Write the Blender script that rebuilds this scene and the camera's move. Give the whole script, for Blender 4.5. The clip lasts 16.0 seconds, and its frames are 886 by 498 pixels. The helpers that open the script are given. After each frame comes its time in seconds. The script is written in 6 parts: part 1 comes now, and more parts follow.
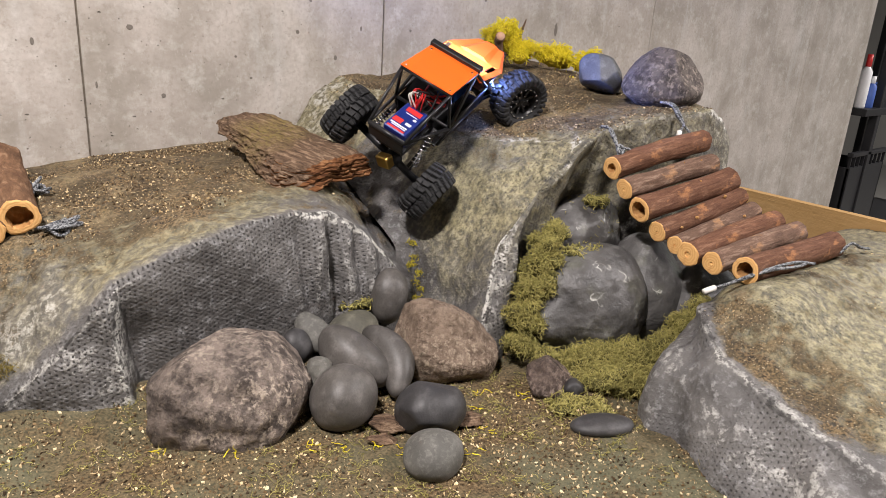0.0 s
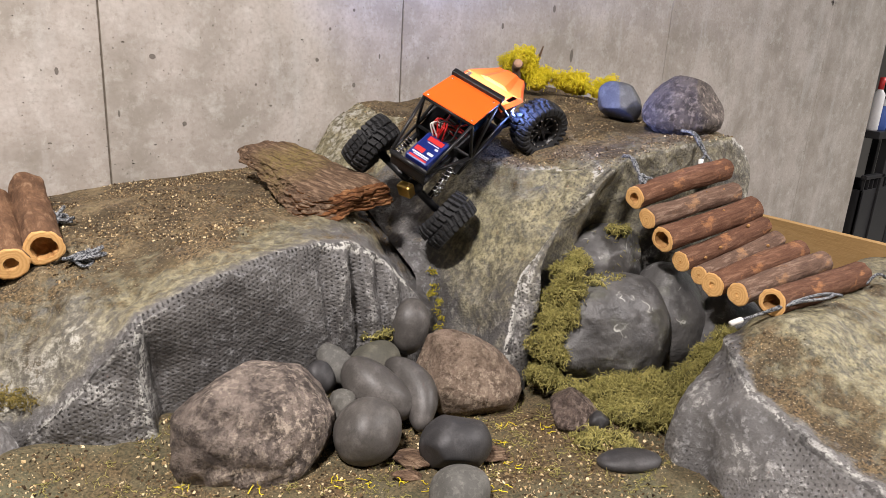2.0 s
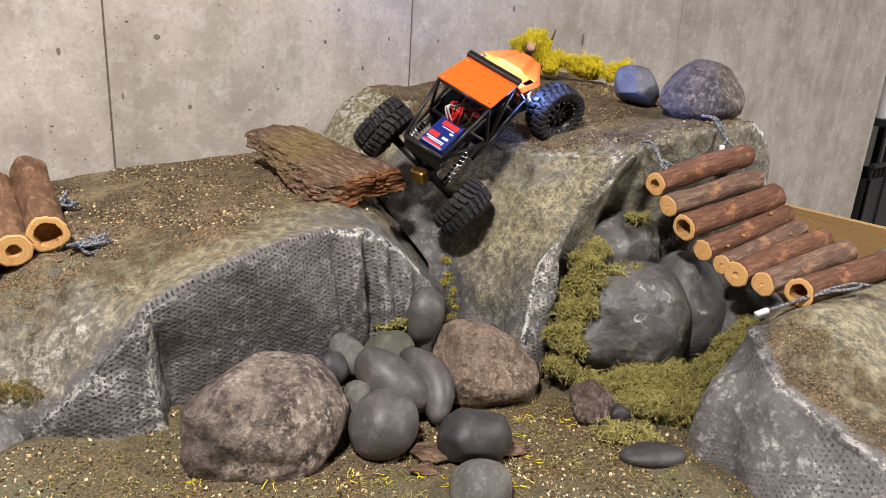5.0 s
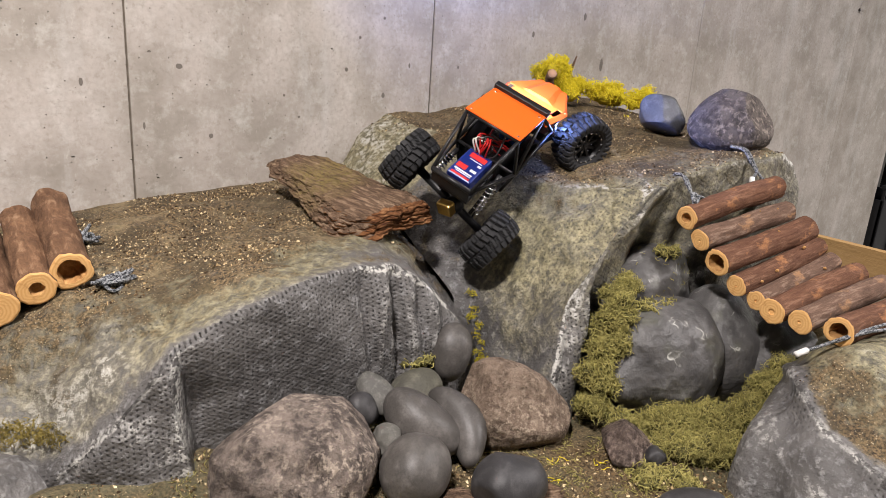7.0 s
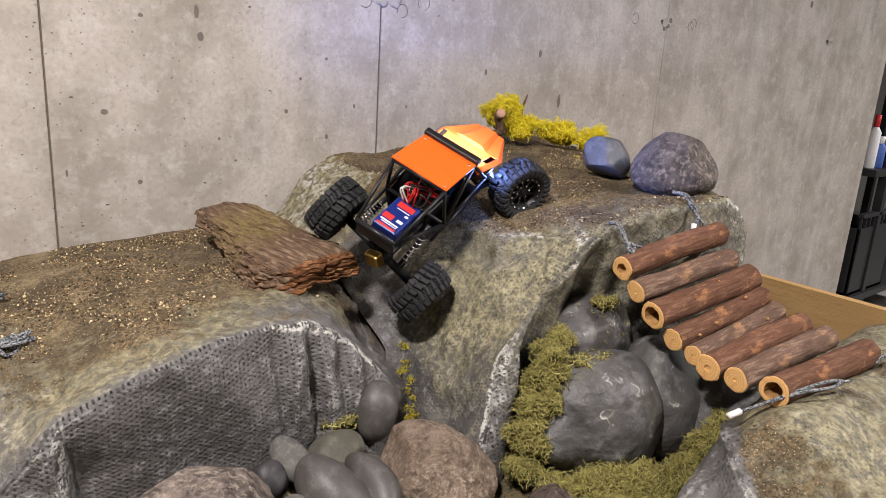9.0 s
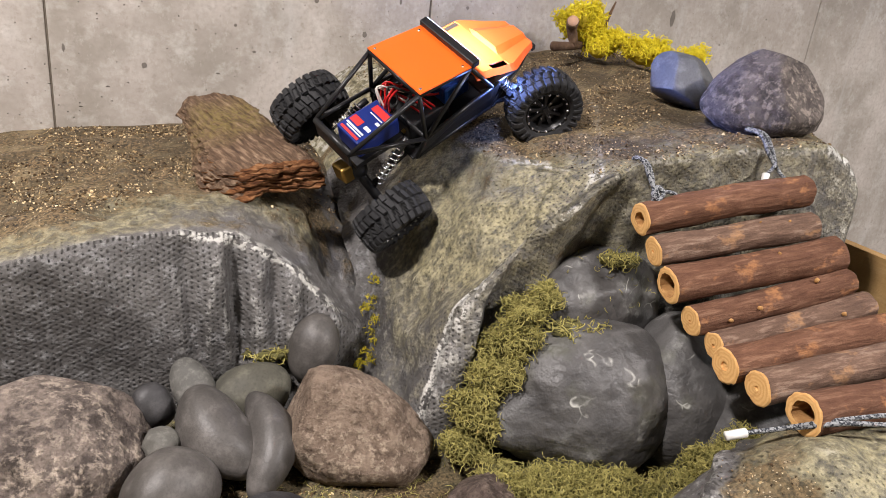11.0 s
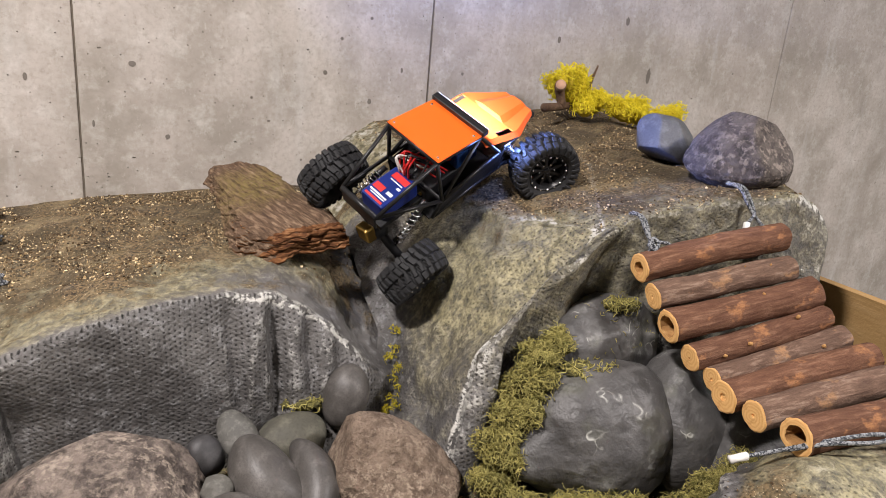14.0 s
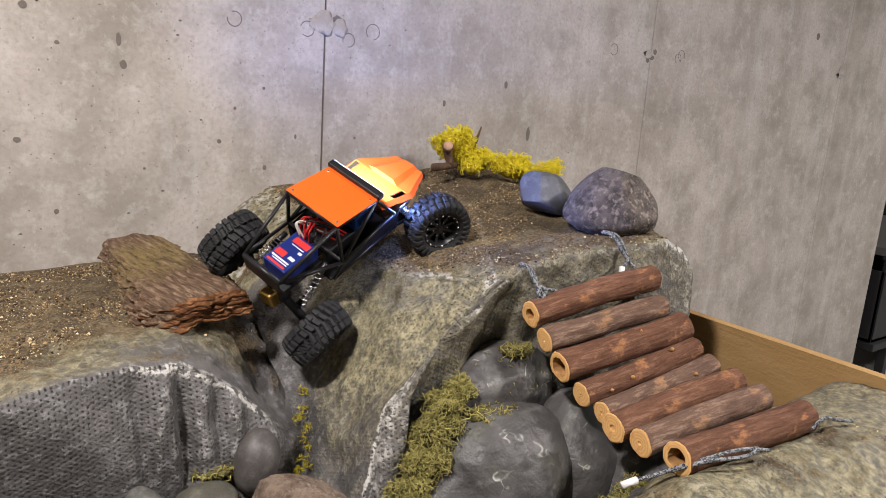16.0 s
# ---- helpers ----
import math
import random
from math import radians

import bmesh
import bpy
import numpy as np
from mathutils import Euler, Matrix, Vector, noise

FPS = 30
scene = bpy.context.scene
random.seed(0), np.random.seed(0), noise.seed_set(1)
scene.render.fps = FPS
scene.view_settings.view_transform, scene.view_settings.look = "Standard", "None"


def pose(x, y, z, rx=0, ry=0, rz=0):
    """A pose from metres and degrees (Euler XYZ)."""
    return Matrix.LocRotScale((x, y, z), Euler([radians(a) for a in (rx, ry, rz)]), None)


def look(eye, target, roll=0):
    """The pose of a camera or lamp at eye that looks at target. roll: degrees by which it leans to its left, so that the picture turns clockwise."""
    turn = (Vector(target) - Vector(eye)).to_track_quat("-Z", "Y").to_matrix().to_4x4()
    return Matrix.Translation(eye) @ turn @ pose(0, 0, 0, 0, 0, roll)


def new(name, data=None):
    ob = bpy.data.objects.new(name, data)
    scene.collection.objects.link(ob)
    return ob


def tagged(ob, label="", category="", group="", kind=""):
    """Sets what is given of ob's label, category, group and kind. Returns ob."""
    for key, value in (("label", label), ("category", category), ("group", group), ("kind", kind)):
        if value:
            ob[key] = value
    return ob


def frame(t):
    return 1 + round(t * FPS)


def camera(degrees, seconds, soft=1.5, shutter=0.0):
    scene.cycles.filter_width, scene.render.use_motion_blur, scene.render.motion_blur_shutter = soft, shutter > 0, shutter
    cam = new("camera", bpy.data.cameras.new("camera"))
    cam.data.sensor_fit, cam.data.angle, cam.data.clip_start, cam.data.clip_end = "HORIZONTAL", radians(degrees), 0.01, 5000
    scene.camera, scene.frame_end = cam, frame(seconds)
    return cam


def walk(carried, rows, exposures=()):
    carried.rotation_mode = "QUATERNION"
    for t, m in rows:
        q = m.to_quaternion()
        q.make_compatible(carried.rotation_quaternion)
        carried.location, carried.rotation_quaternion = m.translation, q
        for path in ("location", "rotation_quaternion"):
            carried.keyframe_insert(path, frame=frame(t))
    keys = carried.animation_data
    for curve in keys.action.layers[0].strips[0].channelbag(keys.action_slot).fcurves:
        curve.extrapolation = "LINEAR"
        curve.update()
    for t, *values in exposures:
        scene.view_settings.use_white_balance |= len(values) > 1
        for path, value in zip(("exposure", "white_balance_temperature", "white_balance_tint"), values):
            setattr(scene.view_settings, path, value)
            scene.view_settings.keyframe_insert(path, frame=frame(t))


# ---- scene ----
cam = camera(64.3, 16.0, soft=0.8)
PATH = [
    (0, (-0.3, -1.324, 1.2), (0.922, 0.127, 0.569), 3.6),
    (0.5, (-0.301, -1.324, 1.206), (0.921, 0.136, 0.594), 3.7),
    (1, (-0.31, -1.314, 1.211), (0.912, 0.155, 0.622), 3.7),
    (1.5, (-0.313, -1.306, 1.217), (0.908, 0.168, 0.638), 3.6),
    (2, (-0.312, -1.301, 1.213), (0.903, 0.177, 0.631), 3.5),
    (2.5, (-0.316, -1.297, 1.192), (0.894, 0.18, 0.595), 3.3),
    (3, (-0.31, -1.294, 1.19), (0.895, 0.18, 0.577), 3.2),
    (5.3, (-0.313, -1.259, 1.202), (0.9, 0.208, 0.589), 3.8),
    (5.5, (-0.308, -1.255, 1.201), (0.889, 0.225, 0.588), 3.7),
    (6, (-0.327, -1.227, 1.199), (0.864, 0.261, 0.594), 3.7),
    (6.5, (-0.332, -1.221, 1.211), (0.867, 0.265, 0.618), 3.8),
    (7, (-0.325, -1.217, 1.221), (0.889, 0.265, 0.646), 3.8),
    (7.5, (-0.305, -1.215, 1.233), (0.931, 0.257, 0.681), 3.7),
    (8, (-0.286, -1.217, 1.245), (0.971, 0.246, 0.713), 3.5),
    (8.5, (-0.255, -1.231, 1.25), (1.006, 0.233, 0.735), 3.4),
    (9, (-0.219, -1.238, 1.259), (1.014, 0.251, 0.744), 3.6),
    (9.5, (-0.152, -1.225, 1.262), (1.002, 0.316, 0.722), 4.1),
    (10, (-0.053, -1.223, 1.221), (0.947, 0.402, 0.62), 4.6),
    (10.2, (0.015, -1.221, 1.211), (0.945, 0.431, 0.573), 4.9),
    (12.3, (0.114, -1.227, 1.209), (0.897, 0.453, 0.457), 7.1),
    (12.5, (0.095, -1.223, 1.202), (0.884, 0.46, 0.465), 6.9),
    (13, (0.054, -1.237, 1.224), (0.862, 0.46, 0.538), 6.3),
    (13.5, (0.029, -1.254, 1.247), (0.867, 0.446, 0.608), 5.6),
    (14, (0.009, -1.266, 1.246), (0.894, 0.424, 0.646), 5.1),
    (14.5, (-0.012, -1.276, 1.25), (0.953, 0.385, 0.695), 4.9),
    (15, (-0.025, -1.294, 1.258), (1.007, 0.341, 0.744), 4.7),
    (15.5, (-0.019, -1.307, 1.26), (1.082, 0.296, 0.791), 4.4),
    (16, (-0.018, -1.303, 1.266), (1.126, 0.279, 0.83), 3.9),
]
walk(cam, [(t, look(eye, target, roll)) for t, eye, target, roll in PATH], [(0, -0.05), (1.5, -0.08), (6.5, -0.06), (7.5, -0.18), (9, -0.16), (10, -0.13), (12.4, 0.11), (13, 0.02), (14, -0.11), (15, -0.18), (16, -0.22)])

# ---- world and light ----
world = bpy.data.worlds.new("world")
world.use_nodes = True
scene.world = world
world.node_tree.nodes["Background"].inputs[0].default_value = (0.62, 0.66, 0.72, 1)
world.node_tree.nodes["Background"].inputs[1].default_value = 0.07
scene.view_settings.exposure = 0.0


def area_lamp(name, loc, target, size, watts, colour):
    data = bpy.data.lights.new(name, "AREA")
    data.shape, data.size, data.energy, data.color = "DISK", size, watts, colour
    ob = new(name, data)
    ob.matrix_world = look(loc, target)
    return ob


area_lamp("ceiling_lamp_light", (-0.58, -1.05, 2.3), (-0.58, -1.0, 0), 0.20, 65, (1.0, 0.925, 0.905))
area_lamp("ceiling_lamp_light", (1.5, -1.9, 2.3), (1.5, -1.9, 0), 0.22, 61, (1.0, 0.935, 0.93))
area_lamp("ceiling_lamp_light", (4.6, -1.2, 2.3), (4.6, -1.2, 0), 0.22, 76, (1.0, 0.96, 0.94))


# ---- materials ----
class Mat:
    """A node material, put together by short calls."""

    def __init__(self, name, rough=0.7, metal=0.0, spec=0.4):
        self.m = bpy.data.materials.new(name)
        self.m.use_nodes = True
        self.t = self.m.node_tree
        self.b = self.t.nodes["Principled BSDF"]
        self.b.inputs["Roughness"].default_value = rough
        self.b.inputs["Metallic"].default_value = metal
        self.b.inputs["Specular IOR Level"].default_value = spec
        self.co = None

    def put(self, socket, value):
        if isinstance(value, bpy.types.NodeSocket):
            self.t.links.new(value, socket)
        elif isinstance(value, tuple) and len(value) == 3 and socket.type == "RGBA":
            socket.default_value = (*value, 1)
        else:
            socket.default_value = value

    def node(self, kind, out=0, **ins):
        n = self.t.nodes.new(kind)
        for k, v in ins.items():
            self.put(n.inputs[k.replace("_", " ")], v)
        return n.outputs[out]

    def coords(self, which="Object"):
        return self.node("ShaderNodeTexCoord", which)

    def noise(self, scale, detail=4.0, rough=0.55, co=None, distort=0.0):
        return self.node("ShaderNodeTexNoise", 0, Vector=co or self.coords(), Scale=scale, Detail=detail, Roughness=rough, Distortion=distort)

    def voronoi(self, scale, out="Distance", co=None, feature="F1", rand=1.0):
        n = self.t.nodes.new("ShaderNodeTexVoronoi")
        n.feature = feature
        self.put(n.inputs["Vector"], co or self.coords())
        n.inputs["Scale"].default_value = scale
        n.inputs["Randomness"].default_value = rand
        return n.outputs[out]

    def ramp(self, fac, *stops):
        n = self.t.nodes.new("ShaderNodeValToRGB")
        e = n.color_ramp.elements
        while len(e) < len(stops):
            e.new(0.5)
        for el, (p, c) in zip(e, stops):
            el.position = p
            el.color = (c, c, c, 1) if isinstance(c, (int, float)) else (*c, 1)
        self.put(n.inputs[0], fac)
        return n.outputs[0]

    def mix(self, fac, a, b, mode="MIX"):
        n = self.t.nodes.new("ShaderNodeMix")
        n.data_type, n.blend_type = "RGBA", mode
        self.put(n.inputs[0], fac)
        self.put(n.inputs[6], a)
        self.put(n.inputs[7], b)
        return n.outputs[2]

    def math(self, op, a, b=0.0, c=0.0):
        n = self.t.nodes.new("ShaderNodeMath")
        n.operation = op
        for i, v in enumerate((a, b, c)):
            self.put(n.inputs[i], v)
        return n.outputs[0]

    def stretch(self, co, x, y, z):
        n = self.t.nodes.new("ShaderNodeMapping")
        self.put(n.inputs[0], co)
        n.inputs["Scale"].default_value = (x, y, z)
        return n.outputs[0]

    def axis(self, co, i):
        return self.node("ShaderNodeSeparateXYZ", i, Vector=co)

    def geo(self, which):
        return self.node("ShaderNodeNewGeometry", which)

    def rnd(self):
        return self.node("ShaderNodeObjectInfo", "Random")

    def colour(self, c):
        self.put(self.b.inputs["Base Color"], c)
        return self

    def rough(self, r):
        self.put(self.b.inputs["Roughness"], r)
        return self

    def bump(self, height, dist=0.002, strength=1.0):
        n = self.t.nodes.new("ShaderNodeBump")
        n.inputs["Strength"].default_value = strength
        n.inputs["Distance"].default_value = dist
        self.put(n.inputs["Height"], height)
        old = self.b.inputs["Normal"]
        if old.is_linked:
            self.t.links.new(old.links[0].from_socket, n.inputs["Normal"])
        self.t.links.new(n.outputs[0], old)
        return self


def plain(name, c, rough=0.5, metal=0.0, grain=200.0, amount=0.25, bump=0.0003):
    m = Mat(name, rough, metal)
    n = m.noise(grain)
    big = m.noise(grain / 9)
    lo = tuple(v * (1 - amount) for v in c)
    hi = tuple(min(1, v * (1 + amount)) for v in c)
    m.colour(m.mix(big, m.mix(n, lo, c), m.mix(n, c, hi)))
    m.rough(m.math("ADD", m.math("MULTIPLY", n, 0.2), rough - 0.1))
    if bump:
        m.bump(n, bump)
    return m.m


def concrete():
    m = Mat("cast_concrete", 0.8, 0, 0.3)
    co = m.coords()
    cloud = m.noise(1.7, 6, 0.6, co)
    blot = m.noise(7, 5, 0.62, co)
    streak = m.noise(1.0, 5, 0.55, m.stretch(co, 8, 8, 0.9))
    fine = m.noise(120, 3, 0.6, co)
    c = m.mix(m.ramp(cloud, (0.32, 0), (0.68, 1)), (0.35, 0.312, 0.272), (0.56, 0.515, 0.475))
    c = m.mix(m.ramp(blot, (0.36, 0.7), (0.58, 0)), c, (0.27, 0.245, 0.205))
    c = m.mix(m.ramp(m.noise(24, 5, 0.7, co), (0.5, 0), (0.72, 0.6)), c, (0.62, 0.60, 0.56))
    c = m.mix(m.ramp(streak, (0.54, 0), (0.75, 0.4)), c, (0.28, 0.252, 0.225))
    c = m.mix(m.ramp(m.noise(3.1, 4, 0.7, m.stretch(co, 3, 3, 0.5)), (0.55, 0), (0.7, 0.5)), c, (0.56, 0.55, 0.53))
    c = m.mix(m.math("MULTIPLY", m.ramp(fine, (0.42, 0), (0.66, 1)), 0.26), c, (0.25, 0.222, 0.185))
    c = m.mix(m.ramp(m.noise(60, 4, 0.75, co), (0.56, 0), (0.70, 0.36)), c, (0.25, 0.22, 0.18))
    c = m.mix(m.ramp(m.noise(75, 4, 0.75, m.stretch(co, 1, 1, 0.6)), (0.58, 0), (0.70, 0.35)), c, (0.62, 0.59, 0.54))
    px = m.axis(co, 0)
    for at, wide, dark in ((1.16, 0.035, 0.3), (3.1, 0.06, 0.5), (1.59, 0.05, 0.5), (2.05, 0.05, 0.25), (0.0, 0.05, 0.25)):
        off = m.math("ABSOLUTE", m.math("SUBTRACT", m.math("ADD", px, m.math("MULTIPLY", m.math("SUBTRACT", blot, 0.5), 0.12)), at))
        c = m.mix(m.math("MULTIPLY", m.ramp(m.math("DIVIDE", off, wide), (0.0, dark), (1.0, 0)), m.ramp(streak, (0.3, 0.2), (0.6, 1))), c, (0.22, 0.195, 0.155))
    edge = m.math("SUBTRACT", m.math("ADD", px, m.math("MULTIPLY", m.math("SUBTRACT", blot, 0.5), 0.05)), 2.62)
    band = m.ramp(m.math("MULTIPLY", edge, 5.0), (0.0, 0), (0.10, 0.45), (0.55, 0.28), (0.95, 0))
    c = m.mix(m.math("MULTIPLY", band, m.ramp(streak, (0.3, 0.6), (0.6, 1))), c, (0.24, 0.21, 0.17))
    flat = m.stretch(co, 0.7, 1, 1.2)
    pits = m.voronoi(34, "Distance", flat)
    few = m.voronoi(34, "Color", flat)
    keep = m.math("GREATER_THAN", m.axis(few, 0), 0.76)
    hole = m.math("MULTIPLY", m.ramp(pits, (0.035, 1), (0.075, 0)), keep)
    pin = m.math("MULTIPLY", m.ramp(m.voronoi(90, "Distance", co), (0.06, 1), (0.12, 0)), m.math("GREATER_THAN", m.axis(m.voronoi(90, "Color", co), 1), 0.90))
    hole = m.math("MAXIMUM", hole, m.math("MULTIPLY", pin, 0.7))
    c = m.mix(m.math("MULTIPLY", hole, 0.6), c, (0.13, 0.115, 0.09))
    m.colour(c)
    m.bump(m.math("SUBTRACT", m.math("MULTIPLY", blot, 0.4), hole), 0.0025)
    m.bump(fine, 0.0006)
    return m.m


def scenery_rock():
    """Painted plaster cloth: grey, with soil, olive wash and white dry-brushing in the zones painted on each piece."""
    m = Mat("painted_scenery_rock", 0.85, 0, 0.4)
    co = m.coords()
    uv = m.coords("UV")
    n1 = m.noise(9, 5, 0.6, co)
    n2 = m.noise(45, 4, 0.6, co)
    n3 = m.noise(260, 3, 0.65, co)
    n4 = m.noise(95, 5, 0.72, co)

    def zone(name, low, high, w1, w2):
        z = m.node("ShaderNodeAttribute", "Fac")
        z.node.attribute_name = name
        z = m.math("ADD", z, m.math("ADD", m.math("MULTIPLY", m.math("SUBTRACT", n1, 0.5), w1), m.math("ADD", m.math("MULTIPLY", m.math("SUBTRACT", n2, 0.5), w2), m.math("MULTIPLY", m.math("SUBTRACT", n4, 0.5), 0.5))))
        return m.ramp(z, (low, 0), (high, 1))

    grey = m.mix(m.ramp(n1, (0.35, 0), (0.65, 1)), (0.072, 0.068, 0.065), (0.156, 0.149, 0.142))
    grey = m.mix(m.ramp(n4, (0.52, 0), (0.66, 0.55)), grey, (0.30, 0.30, 0.30))
    olive = m.mix(m.ramp(n4, (0.38, 0), (0.62, 1)), (0.095, 0.085, 0.048), (0.37, 0.33, 0.19))
    olive = m.mix(m.ramp(n1, (0.55, 0), (0.7, 0.5)), olive, (0.17, 0.165, 0.14))
    c = m.mix(m.math("MULTIPLY", zone("olive", 0.3, 0.75, 0.8, 0.4), 0.92), grey, olive)
    soil = m.mix(m.ramp(n3, (0.40, 0), (0.60, 1)), (0.016, 0.011, 0.006), (0.215, 0.145, 0.073))
    soil = m.mix(m.ramp(n2, (0.45, 0), (0.7, 0.5)), soil, (0.15, 0.115, 0.055))
    soil = m.mix(m.math("MULTIPLY", m.ramp(m.noise(17, 5, 0.7, co), (0.5, 0), (0.62, 0.75)), m.ramp(n4, (0.4, 0.2), (0.6, 1))), soil, (0.27, 0.21, 0.12))
    soil = m.mix(m.ramp(m.noise(13, 4, 0.6, co), (0.46, 0), (0.60, 0.65)), soil, (0.042, 0.031, 0.018))
    soiled = zone("soil", 0.35, 0.6, 1.5, 1.0)
    c = m.mix(m.math("MULTIPLY", soiled, 0.95), c, soil)
    fleck = m.math("MULTIPLY", m.ramp(m.voronoi(330, "Distance", co), (0.2, 1), (0.3, 0)), m.math("GREATER_THAN", m.axis(m.voronoi(330, "Color", co), 0), 0.7))
    c = m.mix(m.math("MULTIPLY", fleck, m.math("MULTIPLY", soiled, 0.8)), c, (0.5, 0.42, 0.28))
    worn = m.math("MULTIPLY", m.ramp(m.geo("Pointiness"), (0.515, 0), (0.56, 0.6)), m.ramp(n4, (0.5, 0), (0.54, 1)))
    brushed = m.math("MULTIPLY", zone("brush", 0.3, 0.55, 0.7, 0.7), m.ramp(n4, (0.47, 0), (0.51, 1)))
    c = m.mix(m.math("MULTIPLY", m.math("MAXIMUM", worn, brushed), m.math("SUBTRACT", 1.0, m.math("MULTIPLY", soiled, 0.8))), c, (0.53, 0.52, 0.48))
    # staggered rows of holes of the mesh cloth under the paint
    cell = m.stretch(uv, 172, 158, 1)
    warp = m.math("MULTIPLY", m.math("SUBTRACT", n1, 0.5), 1.6)
    col = m.math("ADD", m.axis(cell, 0), m.math("ADD", warp, m.math("MULTIPLY", m.math("SUBTRACT", n2, 0.5), 0.5)))
    odd = m.math("MULTIPLY", m.math("FLOOR", m.math("MULTIPLY", m.math("FRACT", m.math("MULTIPLY", col, 0.5)), 2.0)), 0.5)
    row = m.math("ADD", m.math("ADD", m.axis(cell, 1), odd), m.math("ADD", warp, m.math("MULTIPLY", m.math("SUBTRACT", n4, 0.5), 0.5)))
    fx = m.math("SUBTRACT", m.math("FRACT", col), 0.5)
    fy = m.math("SUBTRACT", m.math("FRACT", row), 0.5)
    r = m.math("SQRT", m.math("ADD", m.math("MULTIPLY", fx, fx), m.math("MULTIPLY", m.math("MULTIPLY", fy, fy), 1.0)))
    r = m.math("ADD", r, m.math("MULTIPLY", m.math("SUBTRACT", m.noise(70, 3, 0.6, co), 0.5), 0.3))
    weave = m.math("MULTIPLY", m.ramp(r, (0.1, 0), (0.5, 1)), m.math("SUBTRACT", 1.0, soiled))
    hole = m.math("MULTIPLY", m.ramp(r, (0.09, 1), (0.185, 0)), m.math("MULTIPLY", m.math("SUBTRACT", 1.0, soiled), m.math("MULTIPLY", m.ramp(m.noise(14, 4, 0.6, co), (0.30, 0), (0.45, 1)), m.ramp(m.noise(110, 2, 0.5, co), (0.38, 0), (0.44, 1)))))
    bare = m.node("ShaderNodeAttribute", "Fac")
    bare.node.attribute_name = "cloth"
    hole = m.math("MULTIPLY", hole, bare)
    c = m.mix(m.math("MULTIPLY", hole, 0.8), c, (0.016, 0.016, 0.018))
    m.colour(c)
    m.bump(n2, 0.004).bump(n4, 0.003)
    m.bump(m.math("MULTIPLY", n3, m.math("ADD", 0.4, soiled)), 0.0022)
    m.bump(m.math("MULTIPLY", weave, bare), 0.0004)
    m.bump(m.math("MULTIPLY", hole, -1.0), 0.0025)
    m.rough(m.math("ADD", 0.42, m.math("MULTIPLY", m.math("ADD", soiled, m.math("MULTIPLY", n2, 0.4)), 0.4)))
    return m.m


def soil_ground():
    m = Mat("gritty_soil", 0.95, 0, 0.25)
    co = m.coords()
    n1, n2, n3 = m.noise(7, 5, 0.6, co), m.noise(50, 4, 0.65, co), m.noise(300, 3, 0.6, co)
    c = m.mix(m.ramp(n3, (0.35, 0), (0.65, 1)), (0.030, 0.021, 0.011), (0.17, 0.12, 0.062))
    c = m.mix(m.ramp(n1, (0.42, 0), (0.62, 0.65)), c, m.mix(n2, (0.06, 0.068, 0.04), (0.15, 0.155, 0.10)))
    fleck = m.math("MULTIPLY", m.ramp(m.voronoi(300, "Distance", co), (0.2, 1), (0.32, 0)), m.math("GREATER_THAN", m.axis(m.voronoi(300, "Color", co), 0), 0.75))
    c = m.mix(m.math("MULTIPLY", fleck, m.ramp(n2, (0.4, 0), (0.6, 0.9))), c, (0.5, 0.40, 0.24))
    m.colour(c)
    m.bump(n2, 0.006).bump(m.math("ADD", n3, fleck), 0.002)
    return m.m


def pebble_mat(name, dark, light, scale=60.0, rough=0.55):
    m = Mat(name, rough, 0, 0.4)
    co = m.coords()
    n1, n2, n3 = m.noise(12, 4, 0.55, co), m.noise(scale, 4, 0.6, co), m.noise(scale * 6, 3, 0.6, co)
    c = m.mix(m.ramp(n1, (0.35, 0), (0.65, 1)), dark, light)
    tint = m.mix(m.rnd(), (0.85, 0.85, 0.86), (1.12, 1.10, 1.06))
    c = m.mix(1.0, c, tint, "MULTIPLY")
    c = m.mix(m.math("MULTIPLY", m.ramp(n2, (0.5, 0), (0.7, 1)), 0.45), c, tuple(min(1, v * 1.6) for v in light))
    c = m.mix(m.math("MULTIPLY", m.ramp(n3, (0.45, 0), (0.7, 1)), 0.4), c, tuple(v * 0.6 for v in dark))
    nick = m.math("MULTIPLY", m.ramp(m.voronoi(40, "Distance", co), (0.05, 1), (0.11, 0)), m.math("GREATER_THAN", m.axis(m.voronoi(40, "Color", co), 0), 0.84))
    c = m.mix(m.ramp(m.noise(28, 5, 0.75, co), (0.52, 0), (0.68, 0.28)), c, tuple(min(1, v * 1.9) for v in light))
    c = m.mix(m.math("MULTIPLY", nick, 0.7), c, (0.42, 0.40, 0.37))
    m.colour(c)
    m.bump(n3, 0.0003).bump(n2, 0.0003)
    m.rough(m.math("ADD", rough - 0.1, m.math("MULTIPLY", n2, 0.25)))
    return m.m


